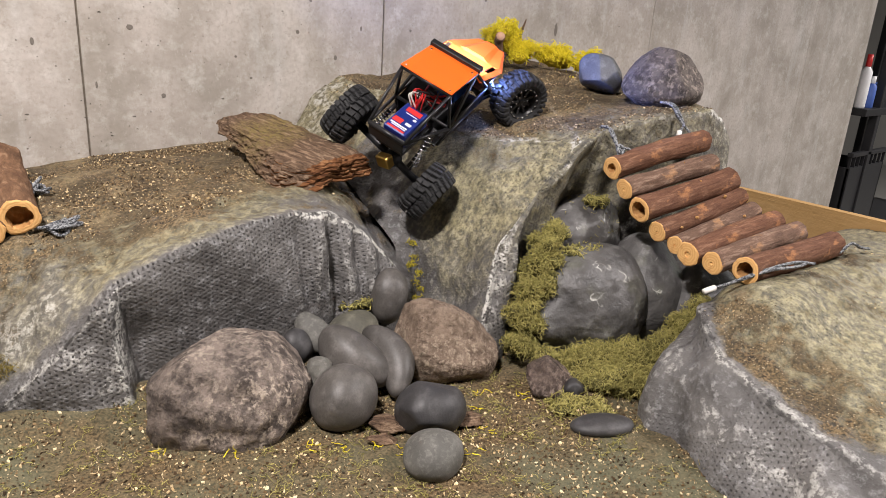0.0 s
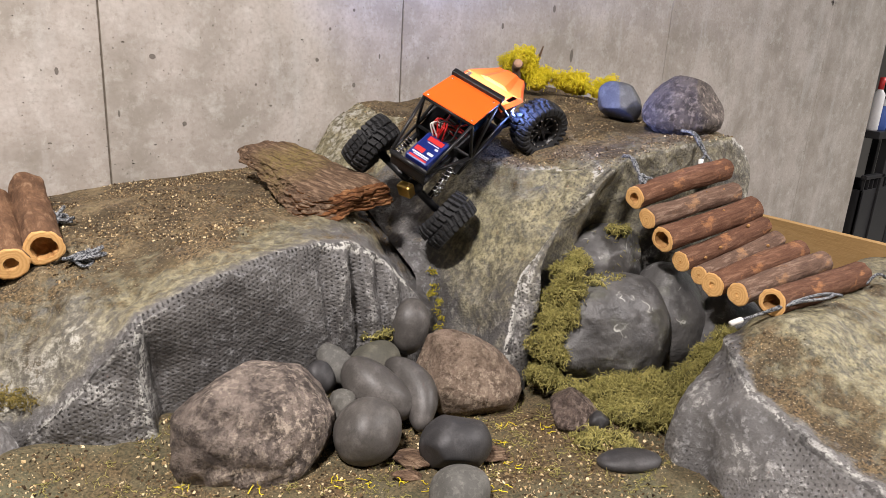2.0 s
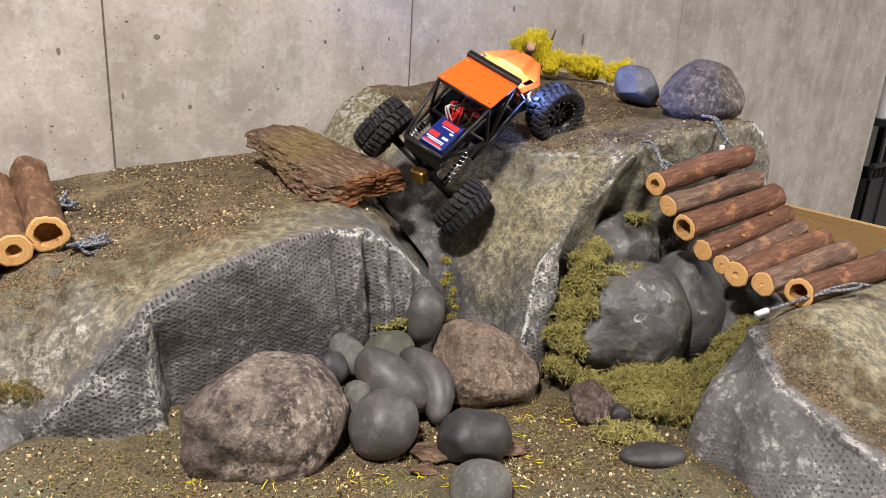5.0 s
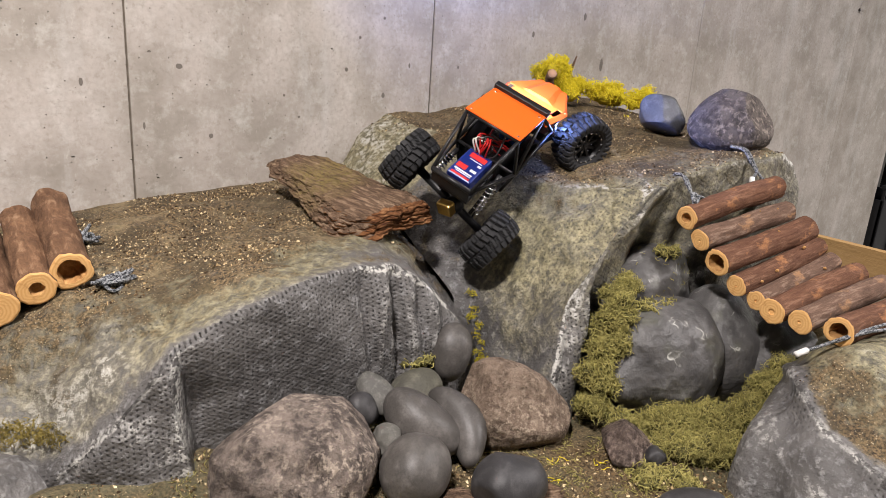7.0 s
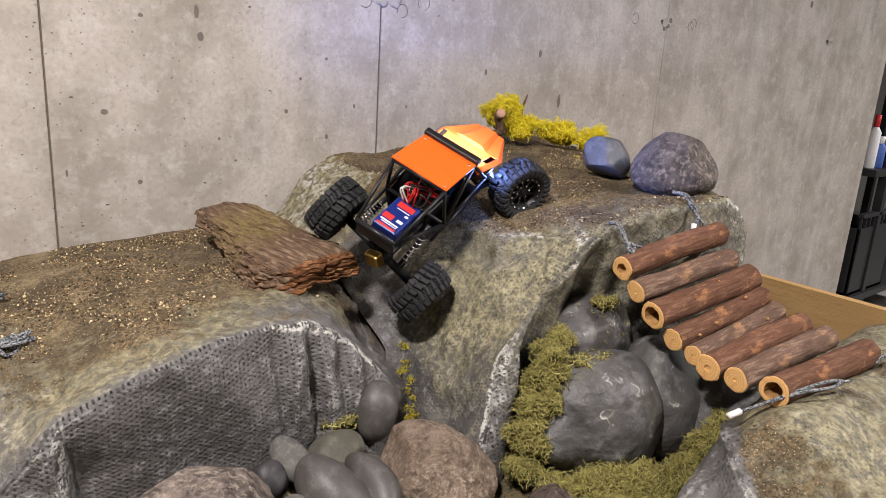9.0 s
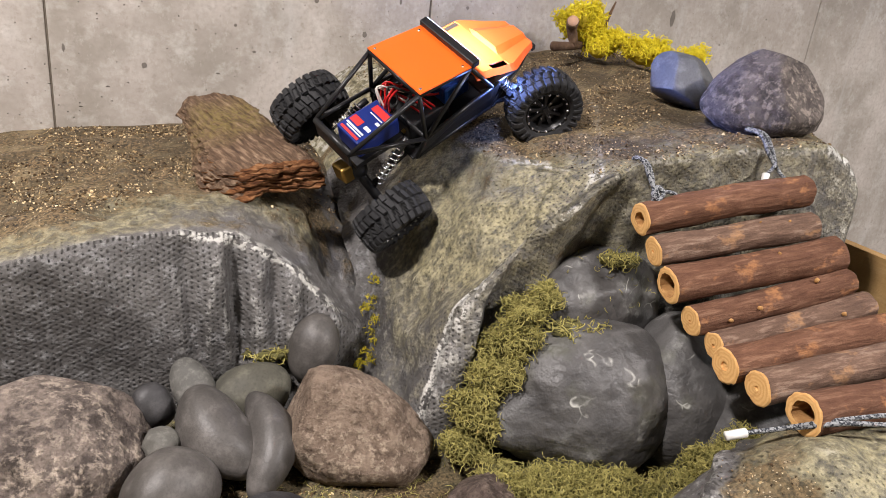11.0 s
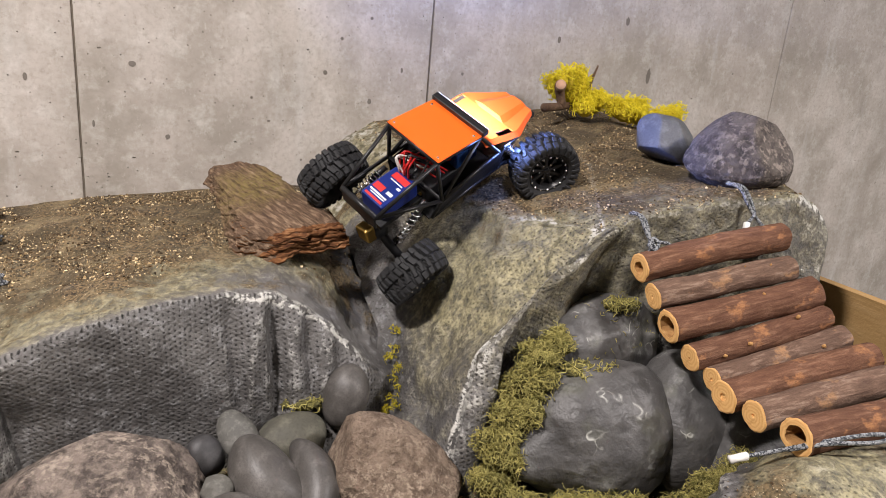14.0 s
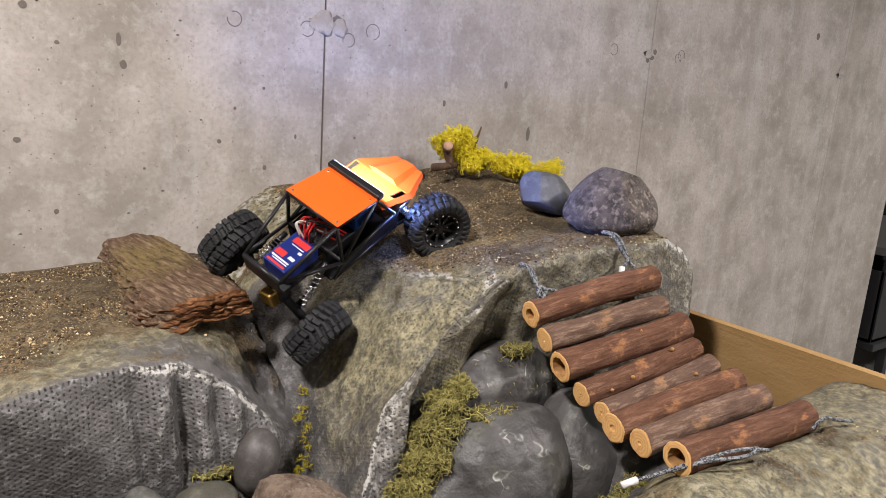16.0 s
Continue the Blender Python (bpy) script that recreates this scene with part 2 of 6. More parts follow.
def rough_rock_mat(name, dark, mid, pale, cell=38.0):
    m = Mat(name, 0.85, 0, 0.3)
    co = m.coords()
    n1, n2, n3 = m.noise(8, 5, 0.6, co), m.noise(cell, 6, 0.72, co), m.noise(220, 3, 0.65, co)
    n4 = m.noise(cell * 2.6, 5, 0.7, m.stretch(co, 1, 1.3, 0.8))
    c = m.mix(m.ramp(n2, (0.40, 0), (0.58, 1)), dark, mid)
    c = m.mix(m.math("MULTIPLY", m.ramp(n4, (0.5, 0), (0.62, 1)), m.ramp(n1, (0.38, 0.1), (0.6, 1))), c, pale)
    c = m.mix(m.math("MULTIPLY", n3, 0.35), c, dark)
    m.colour(c)
    m.bump(n2, 0.013).bump(n4, 0.008).bump(n3, 0.002)
    return m.m


def boulder_mat():
    """Dark painted plaster boulder with pale dry-brushed cracks."""
    m = Mat("dark_painted_boulder", 0.7, 0, 0.4)
    co = m.coords()
    n1, n2, n3 = m.noise(11, 5, 0.62, co), m.noise(40, 4, 0.6, co), m.noise(240, 3, 0.6, co)
    c = m.mix(m.ramp(n1, (0.35, 0), (0.65, 1)), (0.052, 0.050, 0.049), (0.125, 0.120, 0.116))
    c = m.mix(m.ramp(n2, (0.54, 0), (0.70, 0.5)), c, (0.19, 0.19, 0.185))
    bend = m.mix(0.25, co, m.node("ShaderNodeTexNoise", 1, Vector=co, Scale=9.0, Detail=3.0))
    crack = m.math("MULTIPLY", m.ramp(m.voronoi(15, "Distance", bend, "DISTANCE_TO_EDGE"), (0.0, 0.8), (0.03, 0)), m.math("MULTIPLY", m.ramp(m.noise(24, 3, 0.5, co), (0.58, 0), (0.64, 1)), m.ramp(n2, (0.42, 0.2), (0.55, 1))))
    c = m.mix(m.math("MULTIPLY", m.ramp(m.noise(16, 4, 0.6, co), (0.54, 0), (0.68, 0.6)), n2), c, (0.10, 0.105, 0.05))
    c = m.mix(crack, c, (0.55, 0.55, 0.5))
    c = m.mix(m.math("MULTIPLY", m.ramp(n2, (0.6, 0), (0.68, 1)), m.ramp(n1, (0.5, 0), (0.6, 0.6))), c, (0.34, 0.34, 0.32))
    m.colour(c)
    m.bump(n1, 0.008).bump(n2, 0.0022).bump(n3, 0.0006)
    m.rough(m.math("ADD", 0.30, m.math("MULTIPLY", n2, 0.4)))
    return m.m


def bark_mat(name, dark, mid, pale, along=(5, 60, 60), mossy=None, fleck=14.0, relief=1.0, torn=None):
    m = Mat(name, 0.9, 0, 0.2)
    co = m.coords()
    st = m.stretch(co, *along)
    n1, n2, n3 = m.noise(1.0, 6, 0.65, st, 0.4), m.noise(fleck, 4, 0.65, co), m.noise(160, 3, 0.6, co)
    c = m.mix(m.ramp(n1, (0.36, 0), (0.62, 1)), dark, mid)
    c = m.mix(m.math("MULTIPLY", m.ramp(n1, (0.52, 0), (0.66, 0.9)), m.ramp(n2, (0.38, 0), (0.58, 1))), c, pale)
    c = m.mix(1.0, c, m.mix(m.rnd(), (0.82, 0.8, 0.8), (1.15, 1.12, 1.08)), "MULTIPLY")
    c = m.mix(m.math("MULTIPLY", m.ramp(n2, (0.4, 0), (0.7, 1)), 0.35), c, mid)
    c = m.mix(m.math("MULTIPLY", n3, 0.4), c, dark)
    if torn:
        c = m.mix(m.math("MULTIPLY", m.ramp(m.noise(23, 4, 0.7, m.stretch(co, 0.7, 1, 1)), (0.62, 0), (0.68, 0.8)), m.ramp(n3, (0.4, 0.4), (0.6, 1))), c, torn)
    if mossy:
        far = m.node("ShaderNodeVectorMath", 1, Vector=co)
        far.node.operation = "DISTANCE"
        far.node.inputs[1].default_value = mossy
        c = m.mix(m.math("MULTIPLY", m.ramp(m.math("ADD", far, m.math("MULTIPLY", m.math("SUBTRACT", n2, 0.5), 0.08)), (0.03, 0.8), (0.085, 0)), m.math("MULTIPLY", m.ramp(n1, (0.35, 0.4), (0.55, 1)), m.ramp(n3, (0.42, 0.3), (0.56, 1)))), c, (0.23, 0.18, 0.06))
    m.colour(c)
    m.bump(n1, 0.0045 * relief).bump(n2, 0.004 * relief).bump(n3, 0.0015 * relief)
    return m.m


def end_grain_mat():
    m = Mat("cut_wood_end", 0.75, 0, 0.3)
    co = m.coords()
    yz = m.stretch(co, 0, 1, 1)
    w = m.noise(30, 3, 0.5, co)
    cy, cz = m.axis(yz, 1), m.axis(yz, 2)
    d = m.math("SQRT", m.math("ADD", m.math("MULTIPLY", cy, cy), m.math("MULTIPLY", cz, cz)))
    ring = m.math("FRACT", m.math("ADD", m.math("MULTIPLY", d, 250), m.math("MULTIPLY", w, 4.5)))
    c = m.mix(m.ramp(ring, (0.0, 0.35), (0.5, 1), (1.0, 0.45)), (0.56, 0.26, 0.075), (0.78, 0.49, 0.20))
    c = m.mix(m.ramp(m.noise(70, 4, 0.7, co), (0.54, 0), (0.70, 0.55)), c, (0.42, 0.19, 0.06))
    c = m.mix(m.math("MULTIPLY", m.noise(300, 2, 0.5, co), 0.4), c, (0.6, 0.33, 0.12))
    m.colour(c)
    m.bump(m.noise(400, 2, 0.5, co), 0.0005)
    return m.m


def island_mat(name, a, b, rough=0.8, bright=0.25):
    m = Mat(name, rough, 0, 0.3)
    k = m.geo("Random Per Island")
    c = m.mix(k, a, b)
    c = m.mix(m.math("MULTIPLY", m.noise(30, 3), bright), c, tuple(min(1, v * 1.5) for v in b))
    return m.colour(c).m


def grit_mat():
    m = Mat("mixed_grit", 0.85, 0, 0.25)
    k = m.geo("Random Per Island")
    m.colour(m.ramp(k, (0.0, (0.02, 0.013, 0.007)), (0.4, (0.10, 0.062, 0.03)), (0.68, (0.22, 0.15, 0.075)), (0.72, (0.42, 0.30, 0.15)), (1.0, (0.78, 0.64, 0.40))))
    return m.m


M_CONC = concrete()
M_ROCKWORK = scenery_rock()
M_SOIL = soil_ground()
M_PEB = pebble_mat("smooth_grey_pebble", (0.054, 0.050, 0.046), (0.104, 0.096, 0.089), 60, 0.46)
M_PEBDK = pebble_mat("dark_slate_pebble", (0.026, 0.025, 0.026), (0.055, 0.053, 0.053), 80, 0.5)
M_PEBBLUE = pebble_mat("blue_grey_pebble", (0.075, 0.078, 0.084), (0.12, 0.122, 0.128))
M_PEBLT = pebble_mat("speckled_grey_pebble", (0.07, 0.068, 0.06), (0.15, 0.145, 0.13), 160, 0.7)
M_PEBGREEN = pebble_mat("mossy_grey_pebble", (0.055, 0.053, 0.043), (0.115, 0.110, 0.085), 50, 0.7)
M_GRANITE = rough_rock_mat("pitted_granite", (0.075, 0.060, 0.052), (0.285, 0.232, 0.195), (0.60, 0.50, 0.40), 40)
M_BROWNROCK = rough_rock_mat("brown_sandstone", (0.15, 0.105, 0.075), (0.36, 0.27, 0.20), (0.60, 0.48, 0.36), 55)
M_REDROCK = rough_rock_mat("reddish_rock", (0.065, 0.046, 0.038), (0.19, 0.14, 0.115), (0.42, 0.33, 0.27), 60)
M_TOPROCK = rough_rock_mat("mottled_grey_rock", (0.065, 0.056, 0.052), (0.19, 0.16, 0.145), (0.46, 0.39, 0.33), 42)
M_LOGBARK = bark_mat("red_brown_log_bark", (0.085, 0.040, 0.024), (0.185, 0.092, 0.056), (0.30, 0.185, 0.12), (26, 170, 170), None, 34.0, 0.5, (0.36, 0.17, 0.075))
M_LOGTAN = bark_mat("peeling_tan_log_bark", (0.085, 0.045, 0.026), (0.225, 0.128, 0.072), (0.40, 0.27, 0.17), (30, 90, 90), None, 40.0, 0.8, (0.10, 0.052, 0.030))
M_LOGGREY = bark_mat("grey_brown_log_bark", (0.085, 0.052, 0.038), (0.19, 0.12, 0.085), (0.36, 0.27, 0.21), (30, 160, 160), None, 34.0, 0.5, (0.36, 0.20, 0.10))
M_BARK = bark_mat("flaky_pine_bark", (0.06, 0.038, 0.026), (0.235, 0.155, 0.10), (0.46, 0.345, 0.235), (30, 230, 230), (0.13, -0.005, 0.02), 40.0, 1.2)
M_BARKIN = bark_mat("inner_pine_bark", (0.05, 0.018, 0.008), (0.26, 0.115, 0.045), (0.55, 0.34, 0.18), (60, 60, 420))
M_END = end_grain_mat()
M_MOSSY = island_mat("yellow_moss", (0.62, 0.48, 0.012), (0.92, 0.75, 0.04))
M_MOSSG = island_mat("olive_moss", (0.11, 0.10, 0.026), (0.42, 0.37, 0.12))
M_GRIT = grit_mat()
M_BOARD = bark_mat("pale_pine_board", (0.36, 0.225, 0.09), (0.44, 0.285, 0.125), (0.50, 0.35, 0.18), (14, 1.2, 14))


# ---- building helpers ----
def mesh_of(name, verts, faces, mat=None, smooth=True, uvs=None):
    me = bpy.data.meshes.new(name)
    me.from_pydata([tuple(map(float, v)) for v in verts], [], [tuple(f) for f in faces])
    me.update()
    for m in mat if isinstance(mat, (list, tuple)) else [mat]:
        if m:
            me.materials.append(m)
    if smooth:
        me.polygons.foreach_set("use_smooth", [True] * len(me.polygons))
    if uvs is not None:
        layer = me.uv_layers.new(name="UVMap")
        idx = np.empty(len(me.loops), int)
        me.loops.foreach_get("vertex_index", idx)
        layer.data.foreach_set("uv", np.asarray(uvs, float)[idx].ravel())
    return me


def part(name, data, material=None, parent=None, label="", smooth=False):
    """Links a bmesh or mesh as one object under a thing or a part."""
    if isinstance(data, bmesh.types.BMesh):
        me = bpy.data.meshes.new(name)
        data.to_mesh(me)
        data.free()
        if smooth:
            me.polygons.foreach_set("use_smooth", [True] * len(me.polygons))
    else:
        me = data
    if material and not me.materials:
        me.materials.append(material)
    ob = new(name, me)
    ob.parent = parent
    if label:
        ob["label"] = label
    return ob


def box(bm, x0, x1, y0, y1, z0, z1, m=None, bevel=0.0):
    r = bmesh.ops.create_cube(bm, size=1)["verts"]
    for v in r:
        v.co = Vector(((x0 + x1) / 2 + v.co.x * (x1 - x0), (y0 + y1) / 2 + v.co.y * (y1 - y0), (z0 + z1) / 2 + v.co.z * (z1 - z0)))
    if bevel:
        edges = list({e for v in r for e in v.link_edges})
        r = list({v for f in bmesh.ops.bevel(bm, geom=edges, offset=bevel, segments=2, affect="EDGES", profile=0.5)["faces"] for v in f.verts} | {v for v in r if v.is_valid})
    if m:
        bmesh.ops.transform(bm, matrix=m, verts=r)
    return r


def tube_arrays(points, radius, sides=8, closed_ends=True):
    """Vertices and faces of a round tube along points; radius one number or one a point."""
    P = np.asarray(points, float)
    n = len(P)
    R = np.full(n, radius) if np.isscalar(radius) else np.asarray(radius, float)
    T = np.gradient(P, axis=0)
    T /= np.linalg.norm(T, axis=1)[:, None] + 1e-12
    up = np.array([0.0, 0, 1]) if abs(T[0, 2]) < 0.9 else np.array([1.0, 0, 0])
    verts, faces = [], []
    a = np.linspace(0, 2 * np.pi, sides, endpoint=False)
    side = np.cross(T[0], up)
    for i in range(n):
        side = side - T[i] * (side @ T[i])
        side /= np.linalg.norm(side) + 1e-12
        other = np.cross(T[i], side)
        verts += list(P[i] + R[i] * (np.cos(a)[:, None] * side + np.sin(a)[:, None] * other))
    for i in range(n - 1):
        for j in range(sides):
            k = (j + 1) % sides
            faces.append((i * sides + j, i * sides + k, (i + 1) * sides + k, (i + 1) * sides + j))
    if closed_ends:
        faces.append(tuple(range(sides - 1, -1, -1)))
        faces.append(tuple((n - 1) * sides + j for j in range(sides)))
    return verts, faces


def tube(name, points, radius, mat, parent=None, sides=8, label=""):
    v, f = tube_arrays(points, radius, sides)
    return part(name, mesh_of(name, v, f, mat), None, parent, label)


def curve_through(pts, n):
    """A smooth line through control points (Catmull-Rom), n points."""
    P = np.asarray(pts, float)
    P = np.vstack([2 * P[0] - P[1], P, 2 * P[-1] - P[-2]])
    out = []
    for s in np.linspace(0, len(P) - 3 - 1e-9, n):
        i = int(s)
        t = s - i
        p0, p1, p2, p3 = P[i : i + 4]
        out.append(0.5 * (2 * p1 + (p2 - p0) * t + (2 * p0 - 5 * p1 + 4 * p2 - p3) * t * t + (3 * p1 - p0 - 3 * p2 + p3) * t ** 3))
    return np.array(out)


def fbm(p, scale, octaves=4, seed=0.0):
    return noise.fractal(Vector((p[0] * scale + seed, p[1] * scale - seed, p[2] * scale + 2 * seed)), 1.0, 2.0, octaves)


def loft(stations, spacing, soften, relief):
    """A draped sheet over cross-sections, each a list of points; creases stay, softened a little.
    relief(p, u, v) pushes it out along its normal; u and v count the cross-sections and their points from 0 to 1."""
    S = np.array(stations, float)

    def steps(axis):
        gap = np.linalg.norm(np.diff(S, axis=axis), axis=2).mean(axis=1 - axis)
        par = [0.0]
        for k, g in enumerate(gap):
            n = max(2, int(round(g / spacing)))
            par += [k + (i + 1) / n for i in range(n)]
        return np.array(par)

    def spread(A, par):
        k = np.minimum(par.astype(int), len(A) - 2)
        f = (par - k).reshape(-1, *[1] * (A.ndim - 1))
        return A[k] * (1 - f) + A[k + 1] * f

    pu, pv = steps(0), steps(1)
    G = spread(S, pu)
    G = spread(G.transpose(1, 0, 2), pv).transpose(1, 0, 2)
    for _ in range(soften):
        H = G.copy()
        H[1:-1] += 0.25 * (G[:-2] + G[2:] - 2 * G[1:-1])
        H[:, 1:-1] += 0.25 * (G[:, :-2] + G[:, 2:] - 2 * G[:, 1:-1])
        G = H
    nu, nv = len(pu), len(pv)
    N = np.cross(np.gradient(G, axis=0), np.gradient(G, axis=1))
    N /= np.linalg.norm(N, axis=2)[:, :, None] + 1e-9
    if N[..., 2].mean() < 0:
        N = -N
    side = np.abs(N)
    level, across = side[..., 2] > 0.82, side[..., 0] > side[..., 1]
    U = np.where(level, G[..., 0], np.where(across, G[..., 1], G[..., 0]))
    V = np.where(level, G[..., 1], G[..., 2] * np.where(across, 1.25, 1.05))
    pu, pv = pu / pu[-1], pv / pv[-1]
    verts = [G[i, j] + N[i, j] * relief(G[i, j], pu[i], pv[j]) for i in range(nu) for j in range(nv)]
    uvs = np.stack([U, V], axis=2).reshape(-1, 2)
    faces = [(i * nv + j, (i + 1) * nv + j, (i + 1) * nv + j + 1, i * nv + j + 1) for i in range(nu - 1) for j in range(nv - 1)]
    return verts, faces, uvs, pu, pv


def paint_zones(me, verts, params, zones):
    """Stores how much soil, olive wash, dry-brushed white and bare cloth each point of a scenery piece carries."""
    vals = np.array([zones(p, u, v) for p, (u, v) in zip(verts, params)], float)
    for k, key in enumerate(("soil", "olive", "brush", "cloth")):
        me.attributes.new(key, "FLOAT", "POINT").data.foreach_set("value", vals[:, k])
    return me


def sheet_object(name, stations, spacing, soften, relief, mat, zones, split=None):
    """A lofted scenery rock; split: where along its sections the top ends and the hanging face begins."""
    v, f, uv, pu, pv = loft(stations, spacing, soften, relief)
    nv = len(pv)
    up = sum(np.cross(np.subtract(v[q[1]], v[q[0]]), np.subtract(v[q[2]], v[q[0]]))[2] for q in f[:: 7])
    if up < 0:
        f = [q[::-1] for q in f]
    par = [(a, b) for a in pu for b in pv]
    if split is None:
        return new(name, paint_zones(mesh_of(name, v, f, mat, True, uv), v, par, zones))
    root = new(name)
    row = int(np.argmin(np.abs(pv - split)))
    for piece, j0, j1 in (("gritty_top", 0, row), ("cloth_face", row, nv - 1)):
        keep = [k for k in range(len(v)) if j0 <= k % nv <= j1]
        index = {k: i for i, k in enumerate(keep)}
        faces = [tuple(index[k] for k in q) for q in f if all(k in index for k in q)]
        part(piece, paint_zones(mesh_of(piece, [v[k] for k in keep], faces, mat, True, [uv[k] for k in keep]), [v[k] for k in keep], [par[k] for k in keep], zones), None, root, "brown gritty soil top" if j0 == 0 else "grey painted mesh cloth face")
    return root


def stone_mesh(name, size, seed, mat, subdiv=4, lump=0.16, rough=0.0, facet=0.0, bend=0.0, taper=0.0, lean=0.0, spurs=()):
    """A pebble or rock: a sphere shaped by broad lumps, spurs, fine roughness and flattened facets."""
    rng = random.Random(seed)
    bm = bmesh.new()
    bmesh.ops.create_icosphere(bm, subdivisions=subdiv, radius=1)
    planes = [(Vector((rng.gauss(0, 1), rng.gauss(0, 1), rng.gauss(0, 1))).normalized(), rng.uniform(0.72, 0.92)) for _ in range(9)]
    for v in bm.verts:
        p = v.co.normalized()
        r = 1 + lump * noise.noise(p * 0.9 + Vector((seed * 3.1, seed, -seed)))
        r += rough * noise.fractal(p * 3.2 + Vector((seed, seed * 2, 0)), 1.0, 2.0, 5)
        for way, height, wide in spurs:
            r += height * math.exp((p.dot(Vector(way).normalized()) - 1) / wide)
        q = p * r
        for nrm, d in planes if facet else ():
            over = q.dot(nrm) - d
            if over > 0:
                q -= nrm * over * facet
        v.co = Vector((q.x * size[0], q.y * size[1], q.z * size[2]))
        v.co.x = v.co.x * (1 - taper * q.z) + lean * q.z * size[0]
        v.co.y *= 1 - taper * q.z
        v.co.y += bend * (v.co.x / size[0]) ** 2 * size[1]
    me = bpy.data.meshes.new(name)
    bm.to_mesh(me)
    bm.free()
    me.materials.append(mat)
    me.polygons.foreach_set("use_smooth", [True] * len(me.polygons))
    return me


def stone(name, at, size, seed, mat, label, category, turn=(0, 0, 0), group="", **kw):
    ob = new(name, stone_mesh(name, size, seed, mat, **kw))
    ob.matrix_world = pose(*at, *turn)
    return tagged(ob, label, category, group)


# ---- the room ----
def slab(name, x0, x1, y0, y1, z0, z1, mat, label="", category=""):
    bm = bmesh.new()
    box(bm, x0, x1, y0, y1, z0, z1)
    ob = part(name, bm, mat)
    return tagged(ob, label, category, "", "structure")


WALL_END = 3.17
M_PAINT = plain("grey_wall_paint", (0.36, 0.35, 0.33), 0.7, 0, 30, 0.08)
M_FLOOR = plain("grey_concrete_floor", (0.30, 0.29, 0.27), 0.6, 0, 14, 0.2)
slab("floor", -3.2, 8.0, -4.2, 3.2, -0.1, 0.0, M_FLOOR, "smooth grey concrete basement floor", "floor")
slab("ceiling", -3.2, 8.0, -4.2, 3.2, 2.44, 2.54, M_PAINT, "plain pale basement ceiling", "ceiling")
slab("wall_west", -3.2, -3.0, -4.2, 3.2, 0, 2.44, M_PAINT, "plain pale basement wall", "wall")
slab("wall_east", 7.8, 8.0, -4.2, 3.2, 0, 2.44, M_PAINT, "plain pale basement wall", "wall")
slab("wall_south", -3.0, 7.8, -4.2, -4.0, 0, 2.44, M_PAINT, "plain pale basement wall", "wall")
slab("wall_far", -3.0, 7.8, 3.0, 3.2, 0, 2.44, M_PAINT, "plain pale basement wall", "wall")

# cast wall in form panels with a thin joint between them
wall = tagged(new("wall_north"), "bare cast concrete wall with form joints, tie marks and small air holes", "wall", "", "structure")
SEAMS = [-3.0, -0.9, 0.0, 0.608, 1.575, 2.615, WALL_END]
GAP = {0.608: 0.0019, 1.575: 0.0008, 2.615: 0.0006}
for a, b in zip(SEAMS[:-1], SEAMS[1:]):
    bm = bmesh.new()
    box(bm, a + GAP.get(a, 0.0014), b - GAP.get(b, 0.0014), 0.0, 0.2, 0.0, 2.44, None, 0.002)
    part("panel", bm, M_CONC, wall)
bm = bmesh.new()
box(bm, -3.0, WALL_END - 0.01, 0.003, 0.19, 0.0, 2.43)
part("joint_filling", bm, plain("dark_joint", (0.13, 0.11, 0.085), 0.9), wall)

# dark colour that stands in for the shade inside pits; nothing is cut
M_PIT_SHADE = plain("painted_pit_shade", (0.17, 0.15, 0.13), 0.95, 0, 300, 0.4)


def wall_mark(name, x, z, w, h, seed, mat):
    """A flat irregular dark patch on the wall face, painted for the shade in a pit."""
    bm = bmesh.new()
    vs = [bm.verts.new((x + w * math.cos(a) * (1 + 0.3 * noise.noise(Vector((a * 2, seed, 0)))), -0.0006, z + h * math.sin(a) * (1 + 0.3 * noise.noise(Vector((a * 2, seed, 5)))))) for a in (2 * math.pi * i / 14 for i in range(14))]
    bm.faces.new(vs)
    part(name, bm, mat, wall)


def tie_ring(x, z, r, turn):
    """Part of a shallow ring left by a form tie, drawn as a thin dark tube."""
    pts = [(x + r * math.cos(a), -0.0002, z + r * math.sin(a)) for a in np.linspace(turn, turn + 5.2, 22)]
    v, f = tube_arrays(pts, 0.0008, 5)
    part("tie_ring", mesh_of("tie_ring", v, f, M_PIT_SHADE), None, wall)


for i, (x, z, w, h) in enumerate(((0.081, 1.147, 0.0055, 0.0045), (0.131, 1.03, 0.004, 0.004), (0.488, 1.10, 0.004, 0.005), (1.155, 1.178, 0.006, 0.017), (1.073, 1.29, 0.005, 0.009), (0.235, 1.314, 0.004, 0.011), (0.241, 1.274, 0.0055, 0.0075), (0.43, 1.21, 0.003, 0.003), (0.02, 1.05, 0.002, 0.006), (0.36, 0.99, 0.002, 0.002), (0.30, 1.06, 0.003, 0.002), (0.90, 1.24, 0.004, 0.007), (0.68, 1.16, 0.003, 0.003), (0.33, 1.33, 0.003, 0.002), (-0.07, 1.12, 0.003, 0.006), (0.27, 1.10, 0.0025, 0.0025), (0.55, 1.16, 0.0025, 0.005), (0.144, 1.301, 0.004, 0.003), (2.414, 1.528, 0.010, 0.012), (0.401, 1.149, 0.004, 0.004), (0.10, 1.353, 0.006, 0.006), (0.485, 1.249, 0.003, 0.003))):
    wall_mark("air_hole", x, z, w, h, i, M_PIT_SHADE)
